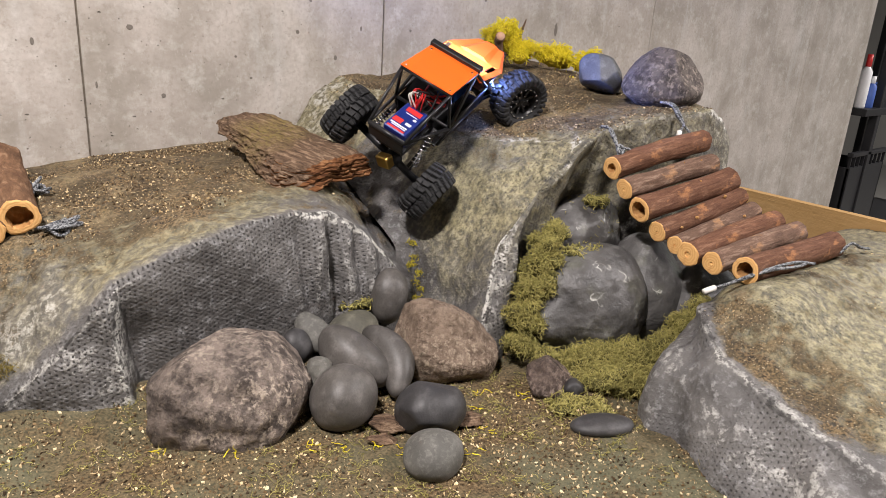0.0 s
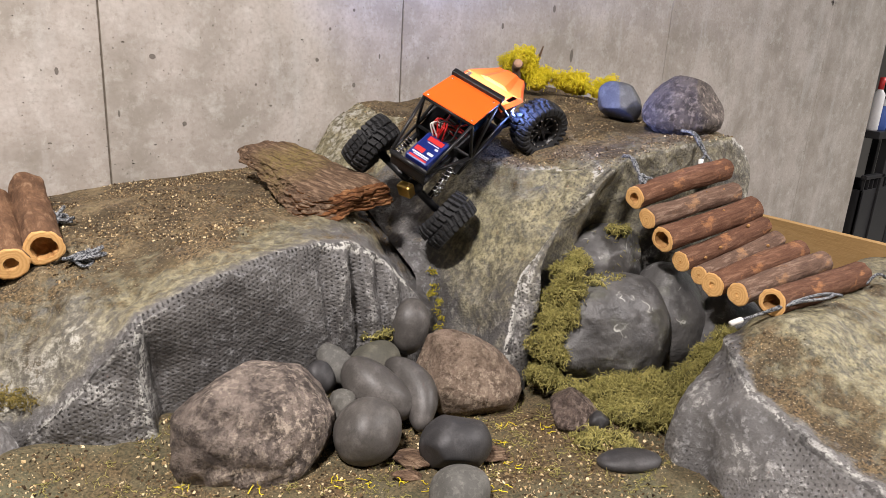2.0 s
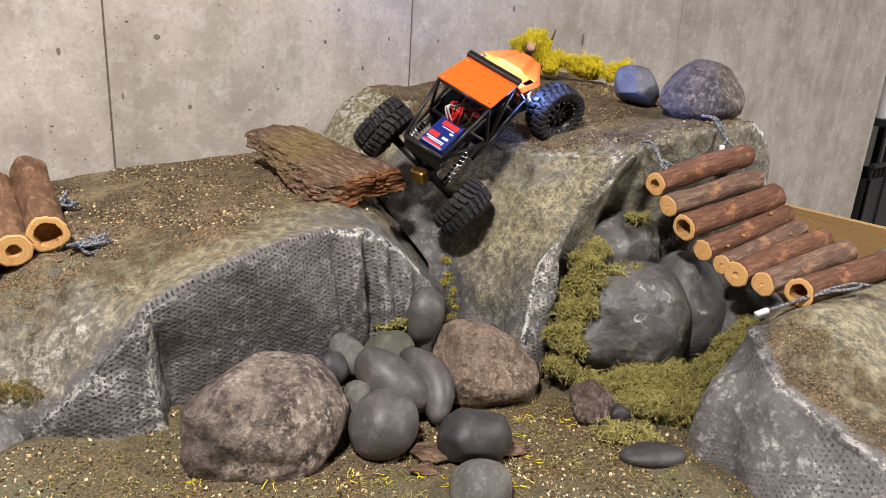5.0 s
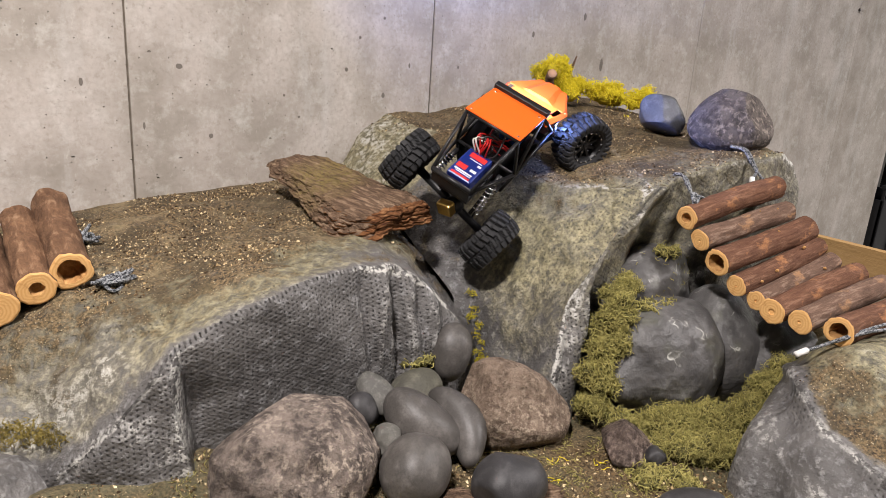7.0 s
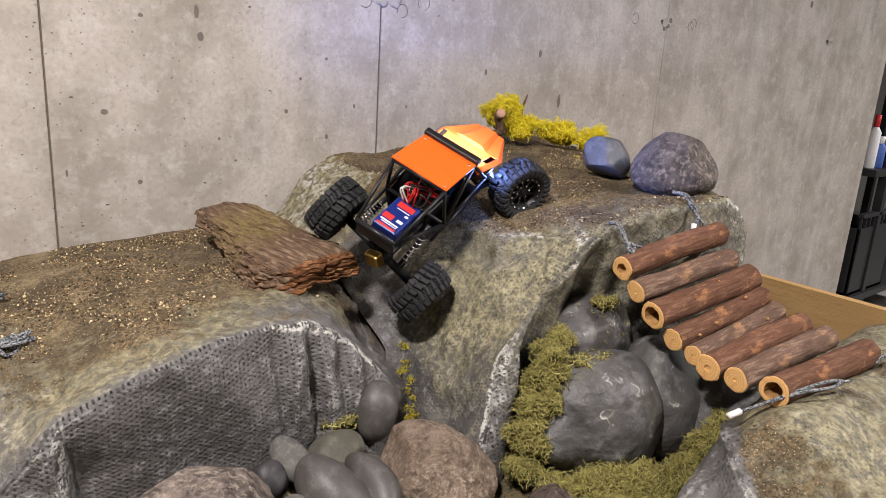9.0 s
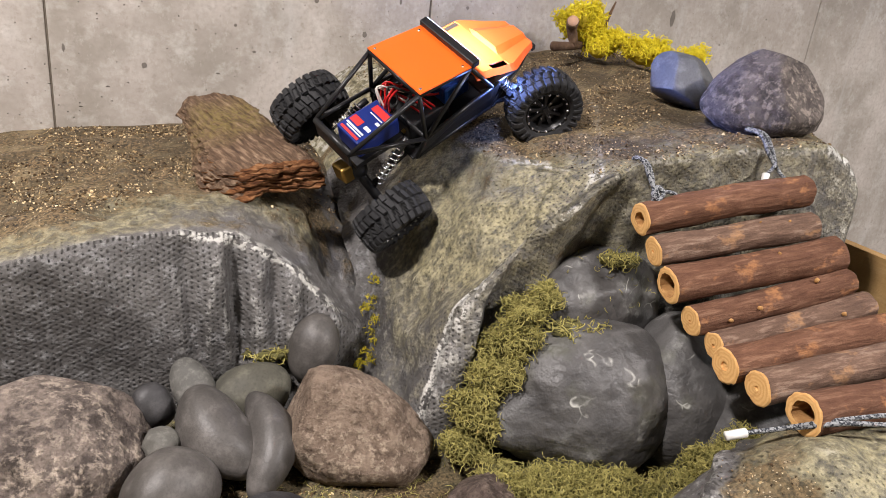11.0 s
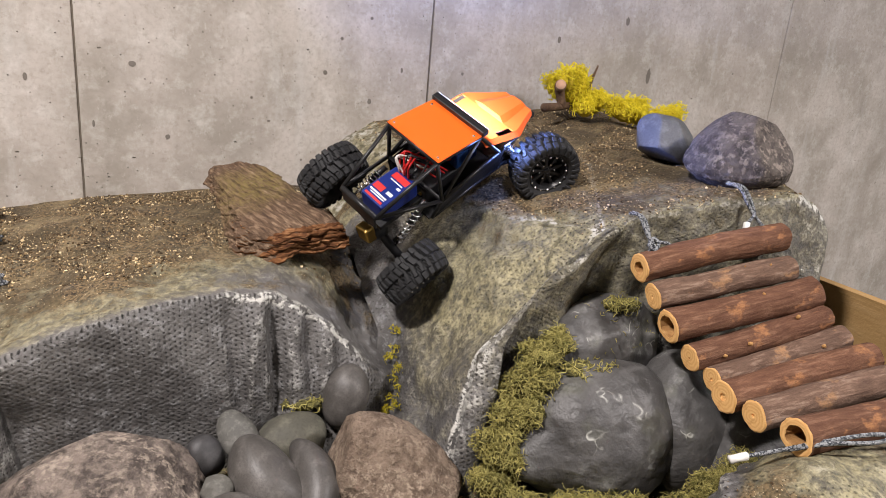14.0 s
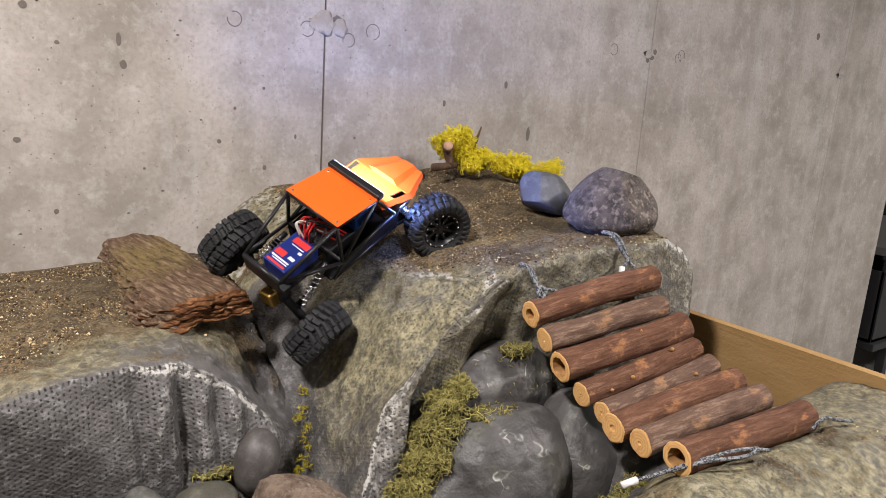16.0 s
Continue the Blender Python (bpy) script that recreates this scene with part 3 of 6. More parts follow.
for i, x in enumerate((0.608, 1.565, 2.615)):
    for k in range(5):
        wall_mark("tie_scar", x + random.uniform(-0.03, 0.03), 1.375 + 0.02 * i + random.uniform(-0.014, 0.014), random.uniform(0.004, 0.011), random.uniform(0.003, 0.008), i * 7 + k, M_PIT_SHADE)
for x, z, w in ((0.60, 1.377, 0.026), (0.635, 1.372, 0.02), (2.62, 1.43, 0.025), (1.565, 1.40, 0.014)):
    ob = part("tie_patch", stone_mesh("tie_patch", (w, 0.003, w * 0.9), x, M_CONC, 3, 0.4, 0.25), None, wall)
    ob.location = (x, 0.0005, z)
for x, z, r in ((1.692, 1.399, 0.013), (0.713, 1.373, 0.015), (0.659, 1.352, 0.013), (0.429, 1.368, 0.013), (1.427, 1.401, 0.014), (1.705, 1.408, 0.014), (0.57, 1.365, 0.014)):
    tie_ring(x, z, r, x * 7)

# ---- the layout: ground and scenery rock ----
def ground_height(x, y):
    return 0.706 + 0.006 * fbm((x, y, 0), 9, 4) + 0.024 * math.exp(-(((y + 0.49) / 0.05) ** 2)) * min(1.0, max(0.0, (-0.02 - x) / 0.05)) + 0.012 * math.exp(-((x + 0.25) ** 2 + (y + 0.6) ** 2) / 0.03)


def build_ground():
    nx, ny = 200, 190
    xs, ys = np.linspace(-0.9, 1.12, nx), np.linspace(-1.5, -0.004, ny)
    verts = [(x, y, ground_height(x, y)) for x in xs for y in ys]
    faces = [(i * ny + j, (i + 1) * ny + j, (i + 1) * ny + j + 1, i * ny + j + 1) for i in range(nx - 1) for j in range(ny - 1)]
    return tagged(new("ground", mesh_of("ground", verts, faces, M_SOIL)), "brown gritty soil ground with moss scraps and pale grit", "ground", "", "structure")


build_ground()
slab("layout_base", -0.9, 1.12, -1.5, -0.004, 0.0, 0.68, M_BOARD, "pale wooden base box under the layout", "base")

LEDGE_TOP = [(-0.75, 0.85), (-0.2, 0.905), (0.0, 0.927), (0.2, 0.936), (0.33, 0.945), (0.44, 0.93)]
LEDGE_15 = [(-0.75, 0.82), (-0.3, 0.88), (-0.2, 0.905), (0.0, 0.935), (0.18, 0.952), (0.32, 0.955), (0.365, 0.93), (0.44, 0.88)]
LEDGE_30 = [(-0.75, 0.72), (-0.35, 0.80), (-0.25, 0.855), (-0.15, 0.892), (0.0, 0.921), (0.115, 0.931), (0.2, 0.945), (0.28, 0.945), (0.33, 0.905), (0.365, 0.85), (0.44, 0.83)]
# the hanging cloth of the ledge: its rim, half-way line and foot
LEDGE_FACE = [
    ((-0.75, -0.42, 0.70), (-0.75, -0.43, 0.695), (-0.75, -0.43, 0.69)),
    ((-0.30, -0.440, 0.715), (-0.30, -0.445, 0.705), (-0.30, -0.45, 0.69)),
    ((-0.236, -0.460, 0.733), (-0.233, -0.466, 0.72), (-0.230, -0.470, 0.69)),
    ((-0.200, -0.481, 0.770), (-0.194, -0.490, 0.74), (-0.188, -0.494, 0.69)),
    ((-0.167, -0.498, 0.809), (-0.153, -0.509, 0.757), (-0.140, -0.514, 0.69)),
    ((-0.116, -0.507, 0.868), (-0.106, -0.520, 0.795), (-0.083, -0.524, 0.69)),
    ((-0.110, -0.504, 0.872), (-0.098, -0.506, 0.798), (-0.077, -0.508, 0.69)),
    ((-0.098, -0.496, 0.878), (-0.084, -0.476, 0.80), (-0.064, -0.476, 0.69)),
    ((-0.045, -0.498, 0.900), (-0.040, -0.488, 0.81), (-0.030, -0.484, 0.69)),
    ((0.001, -0.500, 0.913), (0.005, -0.497, 0.82), (0.010, -0.494, 0.69)),
    ((0.062, -0.487, 0.925), (0.065, -0.497, 0.82), (0.068, -0.500, 0.69)),
    ((0.145, -0.480, 0.929), (0.145, -0.498, 0.82), (0.140, -0.505, 0.69)),
    ((0.205, -0.474, 0.918), (0.205, -0.492, 0.81), (0.200, -0.505, 0.69)),
    ((0.240, -0.474, 0.897), (0.238, -0.500, 0.80), (0.235, -0.512, 0.69)),
    ((0.273, -0.473, 0.872), (0.270, -0.497, 0.79), (0.268, -0.512, 0.69)),
    ((0.298, -0.481, 0.842), (0.296, -0.500, 0.77), (0.295, -0.508, 0.69)),
    ((0.349, -0.463, 0.790), (0.345, -0.474, 0.745), (0.343, -0.478, 0.69)),
    ((0.42, -0.46, 0.760), (0.42, -0.465, 0.73), (0.42, -0.47, 0.69)),
]


def along(table, x, col=1):
    return float(np.interp(x, [r[0] for r in table], [r[col] for r in table]))


def ledge_stations():
    out = []
    for rim, mid, foot in LEDGE_FACE:
        x, y, z = rim
        back = z + 0.45 * (along(LEDGE_30, x) - z)
        half = [(a + b) / 2 for a, b in zip(rim, mid)]
        out.append([(x, 0.03, along(LEDGE_TOP, x)), (x, -0.15, along(LEDGE_15, x)), (x, -0.30, along(LEDGE_30, x)), (x, y + 0.075, back), rim, (half[0], half[1] - 0.003, half[2]), mid, foot])
    return out


def ledge_relief(p, u, v):
    level = min(1.0, max(0.0, (0.555 - v) / 0.08))
    d = (0.25 + 0.75 * level) * 0.010 * fbm(p, 8, 3, 1.7) + level * 0.005 * fbm(p, 28, 3, 4.0) - level * 0.009 * max(0.0, abs(noise.noise(Vector((p[0] * 17, p[1] * 17, p[2] * 9)))) - 0.1) + 0.0015 * fbm(p, 60, 2, 4.0)
    d *= min(1.0, 0.15 - 5.5 * p[1]) if p[1] > -0.16 else 1.0
    k = min(1.0, max(0.0, (v - 0.565) / 0.09))
    if k > 0:
        soft = min(1.0, max(0.0, (p[0] - 0.10) / 0.08))
        w = noise.noise(Vector((p[0] * 21 + 1.5 * (p[2] - 0.9), 0.7, p[2] * 5))) + 0.35 * noise.noise(Vector((p[0] * 46, 3.1, p[2] * 9)))
        across = p[0] + 0.10 * (p[2] - 0.86) * (0.22 - p[0]) / 0.1 + 0.006 * noise.noise(Vector((p[0] * 8, 6, p[2] * 24)))
        fade = k * float(np.interp(p[2], (0.74, 0.80), (0.3, 1)))
        d += fade * (0.006 - 0.015 * bell(across, 0.150, 0.010) - 0.022 * bell(across, 0.200, 0.011) - 0.018 * bell(across, 0.246, 0.010) + 0.006 * bell(across, 0.223, 0.008)) * soft
        d += k * (soft * 0.014 * (0.36 - 1.5 * abs(w)) + (1 - soft) * 0.0045 * math.sin(p[0] * 40 + 1.0 + p[2] * 26 + 1.5 * noise.noise(Vector((p[0] * 6, 3, p[2] * 6)))))
    return d


def bell(x, at, wide):
    return math.exp(-(((x - at) / wide) ** 2))


def ledge_zones(p, u, v):
    outer = min(1.0, max(0.0, (-0.09 - p[0]) / 0.06))
    soil = float(np.interp(v, (0, 0.22, 0.30, 0.40, 0.52, 0.57, 1), (0.95, 0.9, 0.68, 0.50, 0.42, 0.05, 0.0)))
    soil *= 1 - 0.80 * outer * min(1.0, max(0.0, (v - 0.3) / 0.2))
    olive = float(np.interp(v, (0, 0.1, 0.4, 0.53, 0.585, 1), (0.9, 0.8, 0.75, 0.65, 0.05, 0)))
    olive *= 1 - 0.35 * outer * float(np.interp(v, (0.25, 0.4), (0, 1)))
    rim = bell(v, 0.575, 0.018)
    brush = rim * (0.80 * bell(p[0], 0.20, 0.07) + 0.31 * bell(p[0], -0.17, 0.07)) + 0.55 * bell(p[0], 0.30, 0.03) * bell(v, 0.58, 0.03) + 0.32 * outer * bell(v, 0.46, 0.10)
    end = float(np.interp(p[0], (0.31, 0.35), (0, 1)))
    olive, soil = olive * (1 - 0.8 * end), soil * (1 - 0.35 * end)
    if v > 0.585 and p[0] < -0.08:
        brush += 0.29 + 0.25 * bell(p[0], -0.105, 0.006)
    bare = float(np.interp(p[0], (0.10, 0.22), (0, 1))) * float(np.interp(v, (0.40, 0.50), (0, 1)))
    olive, soil, brush = olive * (1 - 0.75 * bare), soil * (1 - 0.5 * bare), brush + 0.12 * bare
    patch = 0.5 * max(0.0, min(1.0, 4 * noise.noise(Vector((p[0] * 14, p[1] * 14, 2))) - 0.6))
    cloth = float(np.interp(v, (0.545, 0.58), (patch, 1)))
    return soil, olive, brush, cloth


tagged(sheet_object("rock_ledge", ledge_stations(), 0.0048, 2, ledge_relief, M_ROCKWORK, ledge_zones, 0.574), "low rock ledge of grey painted mesh cloth, gritty brown top", "rock ledge")

PLATEAU = [
    [(0.36, 0.03, 0.94), (0.37, -0.10, 0.94), (0.375, -0.20, 0.92), (0.372, -0.30, 0.87), (0.365, -0.41, 0.825), (0.355, -0.45, 0.70)],
    [(0.40, 0.03, 0.97), (0.405, -0.10, 0.985), (0.41, -0.20, 0.965), (0.40, -0.32, 0.90), (0.378, -0.43, 0.82), (0.36, -0.47, 0.70)],
    [(0.44, 0.03, 1.03), (0.447, -0.065, 1.034), (0.455, -0.22, 1.018), (0.435, -0.36, 0.93), (0.385, -0.46, 0.82), (0.36, -0.50, 0.70)],
    [(0.50, 0.03, 1.06), (0.50, -0.15, 1.05), (0.485, -0.37, 1.013), (0.45, -0.43, 0.935), (0.385, -0.50, 0.815), (0.36, -0.54, 0.70)],
    [(0.60, 0.03, 1.07), (0.58, -0.25, 1.05), (0.515, -0.495, 1.010), (0.463, -0.525, 0.94), (0.386, -0.55, 0.815), (0.362, -0.58, 0.70)],
    [(0.70, 0.03, 1.08), (0.66, -0.33, 1.05), (0.553, -0.525, 1.014), (0.485, -0.568, 0.957), (0.392, -0.582, 0.84), (0.363, -0.605, 0.70)],
    [(0.77, 0.03, 1.08), (0.71, -0.40, 1.06), (0.582, -0.600, 1.022), (0.497, -0.609, 0.972), (0.405, -0.608, 0.877), (0.366, -0.628, 0.70)],
    [(0.78, 0.03, 1.085), (0.72, -0.42, 1.065), (0.598, -0.612, 1.028), (0.514, -0.616, 0.970), (0.431, -0.625, 0.877), (0.392, -0.650, 0.70)],
    [(0.79, 0.03, 1.085), (0.735, -0.43, 1.065), (0.604, -0.612, 1.028), (0.540, -0.603, 0.957), (0.456, -0.598, 0.86), (0.42, -0.61, 0.70)],
    [(0.82, 0.03, 1.09), (0.76, -0.45, 1.07), (0.628, -0.615, 1.042), (0.592, -0.576, 0.92), (0.55, -0.565, 0.82), (0.53, -0.57, 0.70)],
    [(0.93, 0.03, 1.11), (0.85, -0.48, 1.075), (0.75, -0.630, 1.060), (0.735, -0.622, 0.95), (0.72, -0.62, 0.82), (0.71, -0.61, 0.70)],
    [(1.06, 0.03, 1.10), (0.96, -0.48, 1.078), (0.885, -0.648, 1.068), (0.90, -0.665, 0.96), (0.905, -0.66, 0.82), (0.90, -0.66, 0.70)],
    [(1.13, 0.03, 1.07), (1.04, -0.44, 1.055), (0.950, -0.640, 1.036), (0.985, -0.645, 0.92), (1.0, -0.64, 0.80), (1.0, -0.64, 0.70)],
    [(1.20, 0.03, 0.90), (1.10, -0.40, 0.92), (1.02, -0.59, 0.93), (1.025, -0.60, 0.86), (1.025, -0.60, 0.78), (1.025, -0.60, 0.70)],
]
RIDGE, FOLD = 6 / 13, 7 / 13


def plateau_relief(p, u, v):
    d = 0.008 * fbm(p, 7, 4, 6.1) + 0.004 * fbm(p, 26, 3, 2.2) - 0.004 * abs(noise.noise(Vector((p[0] * 20, p[1] * 20, p[2] * 9))))
    if v > 0.42 and u > FOLD:
        d += 0.006 * min(1.0, (v - 0.42) / 0.1) * math.sin(p[0] * 62 + 2.5 * noise.noise(Vector((p[0] * 6, 2, p[2] * 8))))
    elif v > 0.45:
        d += 0.005 * min(1.0, (v - 0.45) / 0.1) * math.sin(p[1] * 42 + p[2] * 12 + 2.5 * noise.noise(Vector((p[1] * 7, p[2] * 7, 1))))
    return d


def plateau_zones(p, u, v):
    soil = float(np.interp(v, (0, 0.30, 0.365, 0.41, 1), (0.95, 0.85, 0.55, 0.12, 0.0)))
    olive = float(np.interp(u, (0, RIDGE - 0.02, RIDGE + 0.03, FOLD + 0.02, 0.66, 1), (0.85, 0.85, 0.55, 0.62, 0.6, 0.5))) if v > 0.4 else 0.8
    olive *= float(np.interp(v, (0, 0.7, 0.9), (1, 0.8, 0.4)))
    ridge = bell(u, RIDGE, 0.012) * float(np.interp(v, (0.40, 0.50, 0.62, 0.85, 1.0), (0.5, 0.25, 0.52, 0.72, 0.55)))
    ridge += 0.36 * bell(u, RIDGE + 0.035, 0.03) * float(np.interp(v, (0.62, 0.75), (0, 1)))
    if v > 0.42:
        # left flank set darker towards the gully: less olive, more soil colour
        flank = float(np.interp(u, (0.10, 0.2), (1, 0)))
        olive, soil = olive * (1 - 0.6 * flank), max(soil, 0.32 * flank)
    if p[0] < 0.50 and p[1] > -0.17:
        return 0.0, 1.2, 0.34, 0.3
    lip = 0.5 * bell(v, 0.405, 0.014) * float(np.interp(u, (0.25, 0.33, 0.55, 1), (0, 0.9, 0.6, 0.9)))
    cloth = float(np.interp(u, (0, RIDGE - 0.05, RIDGE - 0.01, FOLD + 0.03, 0.7, 1), (0.35, 0.5, 0.95, 0.8, 0.45, 0.45)))
    return soil, olive, ridge + lip + (0.27 if u > 0.84 else 0), cloth


tagged(sheet_object("rock_plateau", PLATEAU, 0.0052, 4, plateau_relief, M_ROCKWORK, plateau_zones, 0.40), "tall scenery rock plateau of painted mesh cloth with gritty top", "rock plateau")

MOUND = [
    [(0.66, -0.80, 0.70), (0.67, -0.80, 0.74), (0.69, -0.80, 0.78), (0.80, -0.79, 0.80), (1.12, -0.77, 0.80)],
    [(0.53, -0.825, 0.70), (0.555, -0.838, 0.77), (0.585, -0.855, 0.825), (0.70, -0.85, 0.86), (1.12, -0.82, 0.855)],
    [(0.442, -0.853, 0.70), (0.478, -0.868, 0.775), (0.524, -0.889, 0.837), (0.60, -0.915, 0.872), (1.12, -0.90, 0.875)],
    [(0.430, -0.890, 0.70), (0.456, -0.908, 0.775), (0.488, -0.938, 0.814), (0.59, -0.955, 0.860), (1.12, -0.96, 0.87)],
    [(0.408, -0.96, 0.695), (0.432, -0.985, 0.745), (0.470, -1.030, 0.789), (0.60, -1.02, 0.826), (1.12, -1.04, 0.86)],
    [(0.385, -1.06, 0.69), (0.410, -1.08, 0.735), (0.456, -1.105, 0.782), (0.60, -1.10, 0.805), (1.12, -1.12, 0.84)],
    [(0.37, -1.25, 0.69), (0.39, -1.25, 0.725), (0.44, -1.25, 0.765), (0.60, -1.25, 0.78), (1.12, -1.25, 0.80)],
    [(0.36, -1.48, 0.69), (0.38, -1.48, 0.72), (0.42, -1.48, 0.74), (0.60, -1.48, 0.76), (1.12, -1.48, 0.78)],
]


def mound_zones(p, u, v):
    soil = float(np.interp(v, (0, 0.50, 0.55, 0.70, 0.77, 0.85, 1), (0, 0.0, 0.54, 0.54, 0.26, 0.30, 0.26)))
    brush = 0.29 * bell(v, 0.30, 0.16) + 0.36 * bell(v, 0.5, 0.02)
    return soil, float(np.interp(v, (0, 0.5, 0.6, 1), (0, 0.1, 0.8, 0.6))), brush, 0.6 * max(0.0, min(1.0, 0.3 + 2.2 * noise.noise(Vector((p[0] * 9, p[1] * 9, p[2] * 9)))))


def mound_relief(p, u, v):
    d = 0.008 * fbm(p, 8, 4, 9.3) + 0.004 * fbm(p, 28, 3, 3.1) - 0.004 * abs(noise.noise(Vector((p[0] * 18, p[1] * 14, p[2] * 14))))
    if v < 0.5:
        d += 0.007 * math.sin(p[1] * 52 - p[2] * 30 + 2 * noise.noise(Vector((p[1] * 8, p[2] * 8, 4)))) * min(1.0, (0.5 - v) / 0.12)
    return d + 0.006 * bell(v, 0.5, 0.03)


tagged(sheet_object("rock_mound", MOUND, 0.0055, 5, mound_relief, M_ROCKWORK, mound_zones), "sloping scenery rock mound of grey painted cloth with brown soil", "rock mound")

board = slab("frame_board", 1.12, 1.14, -1.5, -0.005, 0.0, 0.888, M_BOARD, "pale pine board edging the layout", "board")

# ---- stones ----
DARKROCK = boulder_mat()
stone("boulder", (0.565, -0.662, 0.772), (0.111, 0.086, 0.096), 3, DARKROCK, "large dark grey rounded scenery boulder with dry-brushed cracks", "boulder", subdiv=6, lump=0.13, rough=0.030, spurs=(((-1, -0.25, -0.12), 0.26, 0.05), ((0.25, -0.9, 0.35), 0.07, 0.02), ((0.1, -1, -0.35), 0.06, 0.015)))
stone("boulder", (0.602, -0.592, 0.862), (0.094, 0.062, 0.066), 5, DARKROCK, "dark grey scenery boulder tucked under the plateau", "boulder", subdiv=5, lump=0.3, rough=0.07)
stone("boulder", (0.680, -0.695, 0.775), (0.075, 0.075, 0.095), 8, DARKROCK, "dark grey scenery boulder below the log bridge", "boulder", lump=0.2, rough=0.03)
stone("boulder", (0.735, -0.765, 0.755), (0.075, 0.055, 0.085), 11, DARKROCK, "dark grey scenery boulder below the log bridge", "boulder", lump=0.2, rough=0.03)
stone("rock", (0.003, -0.582, 0.738), (0.101, 0.081, 0.097), 22, M_GRANITE, "large pitted grey-brown granite rock at the ledge foot", "rock", subdiv=5, lump=0.18, rough=0.075, facet=0.7)
stone("rock", (0.300, -0.622, 0.742), (0.088, 0.060, 0.062), 24, M_BROWNROCK, "rough tan-brown sandstone rock among the pebbles", "rock", (0, 27, -20), subdiv=5, lump=0.2, rough=0.05, facet=0.95)
stone("rock", (0.404, -0.738, 0.718), (0.046, 0.036, 0.028), 27, M_REDROCK, "small reddish-brown rock beside green moss", "rock", (0, 15, 20), lump=0.45, rough=0.09, facet=0.9)
stone("rock", (0.413, -0.778, 0.716), (0.018, 0.014, 0.013), 28, M_PEBDK, "small brown stone chip on the moss", "rock", lump=0.3, facet=0.5)
stone("rock", (0.845, -0.55, 1.115), (0.070, 0.062, 0.062), 31, M_TOPROCK, "mottled grey rock on the plateau edge", "rock", (8, 0, -25), subdiv=5, lump=0.25, rough=0.035, facet=0.9, taper=0.42, lean=0.05)
stone("pebble", (0.815, -0.442, 1.108), (0.052, 0.042, 0.036), 33, M_PEBBLUE, "smooth blue-grey pebble on the plateau", "pebble", (0, 10, -20), subdiv=5, facet=0.9, lump=0.3, taper=0.2, lean=-0.2)
stone("rock", (-0.285, -0.455, 0.725), (0.058, 0.042, 0.052), 71, M_ROCKWORK, "dark grey painted scenery rock beside the ledge slope", "rock", (0, 0, 15), subdiv=5, lump=0.4, rough=0.06)
G = "pebbles at the ledge foot"
stone("pebble", (0.285, -0.505, 0.785), (0.030, 0.030, 0.044), 41, M_PEB, "egg-shaped smooth grey pebble standing upright", "pebble", (0, 12, 0), G, lump=0.1)
stone("pebble", (0.216, -0.622, 0.748), (0.058, 0.025, 0.030), 42, M_PEB, "bean-shaped grey pebble lying between stones", "pebble", (0, 24, -98), G, lump=0.1, bend=-0.7)
stone("pebble", (0.162, -0.603, 0.757), (0.058, 0.032, 0.032), 43, M_PEB, "oblong smooth grey pebble on the pebble heap", "pebble", (0, 24, -58), G, lump=0.1, bend=0.25)
stone("pebble", (0.213, -0.525, 0.748), (0.045, 0.035, 0.035), 44, M_PEBGREEN, "grey pebble stained green with moss", "pebble", (0, 0, 20), G, lump=0.15)
stone("pebble", (0.106, -0.552, 0.765), (0.021, 0.018, 0.026), 45, M_PEBDK, "small dark upright pebble beside the big rock", "pebble", (0, -15, 0), G)
stone("pebble", (0.15, -0.520, 0.762), (0.036, 0.021, 0.021), 46, M_PEBLT, "grey pebble leaning on the ledge", "pebble", (0, 32, -60), G)
stone("pebble", (0.112, -0.602, 0.748), (0.024, 0.018, 0.021), 47, M_PEBLT, "small angular grey pebble with pale veins", "pebble", (0, 30, 0), G, facet=1.0, lump=0.3)
stone("pebble", (0.115, -0.655, 0.738), (0.046, 0.042, 0.042), 48, M_PEB, "round smooth grey pebble at the rock foot", "pebble", (0, 0, 40), G, lump=0.12)
stone("pebble", (0.195, -0.73, 0.732), (0.050, 0.040, 0.035), 49, M_PEBDK, "glossy dark pebble with pale chips", "pebble", (0, 0, 10), G, facet=0.95)
stone("pebble", (0.150, -0.794, 0.718), (0.040, 0.034, 0.030), 50, M_PEBLT, "speckled oval grey pebble lying alone", "pebble", (0, 0, 30), lump=0.1)
stone("pebble", (0.376, -0.860, 0.712), (0.042, 0.022, 0.013), 51, M_PEBDK, "flat dark slate pebble on the soil", "pebble", (0, 0, -30), lump=0.1)

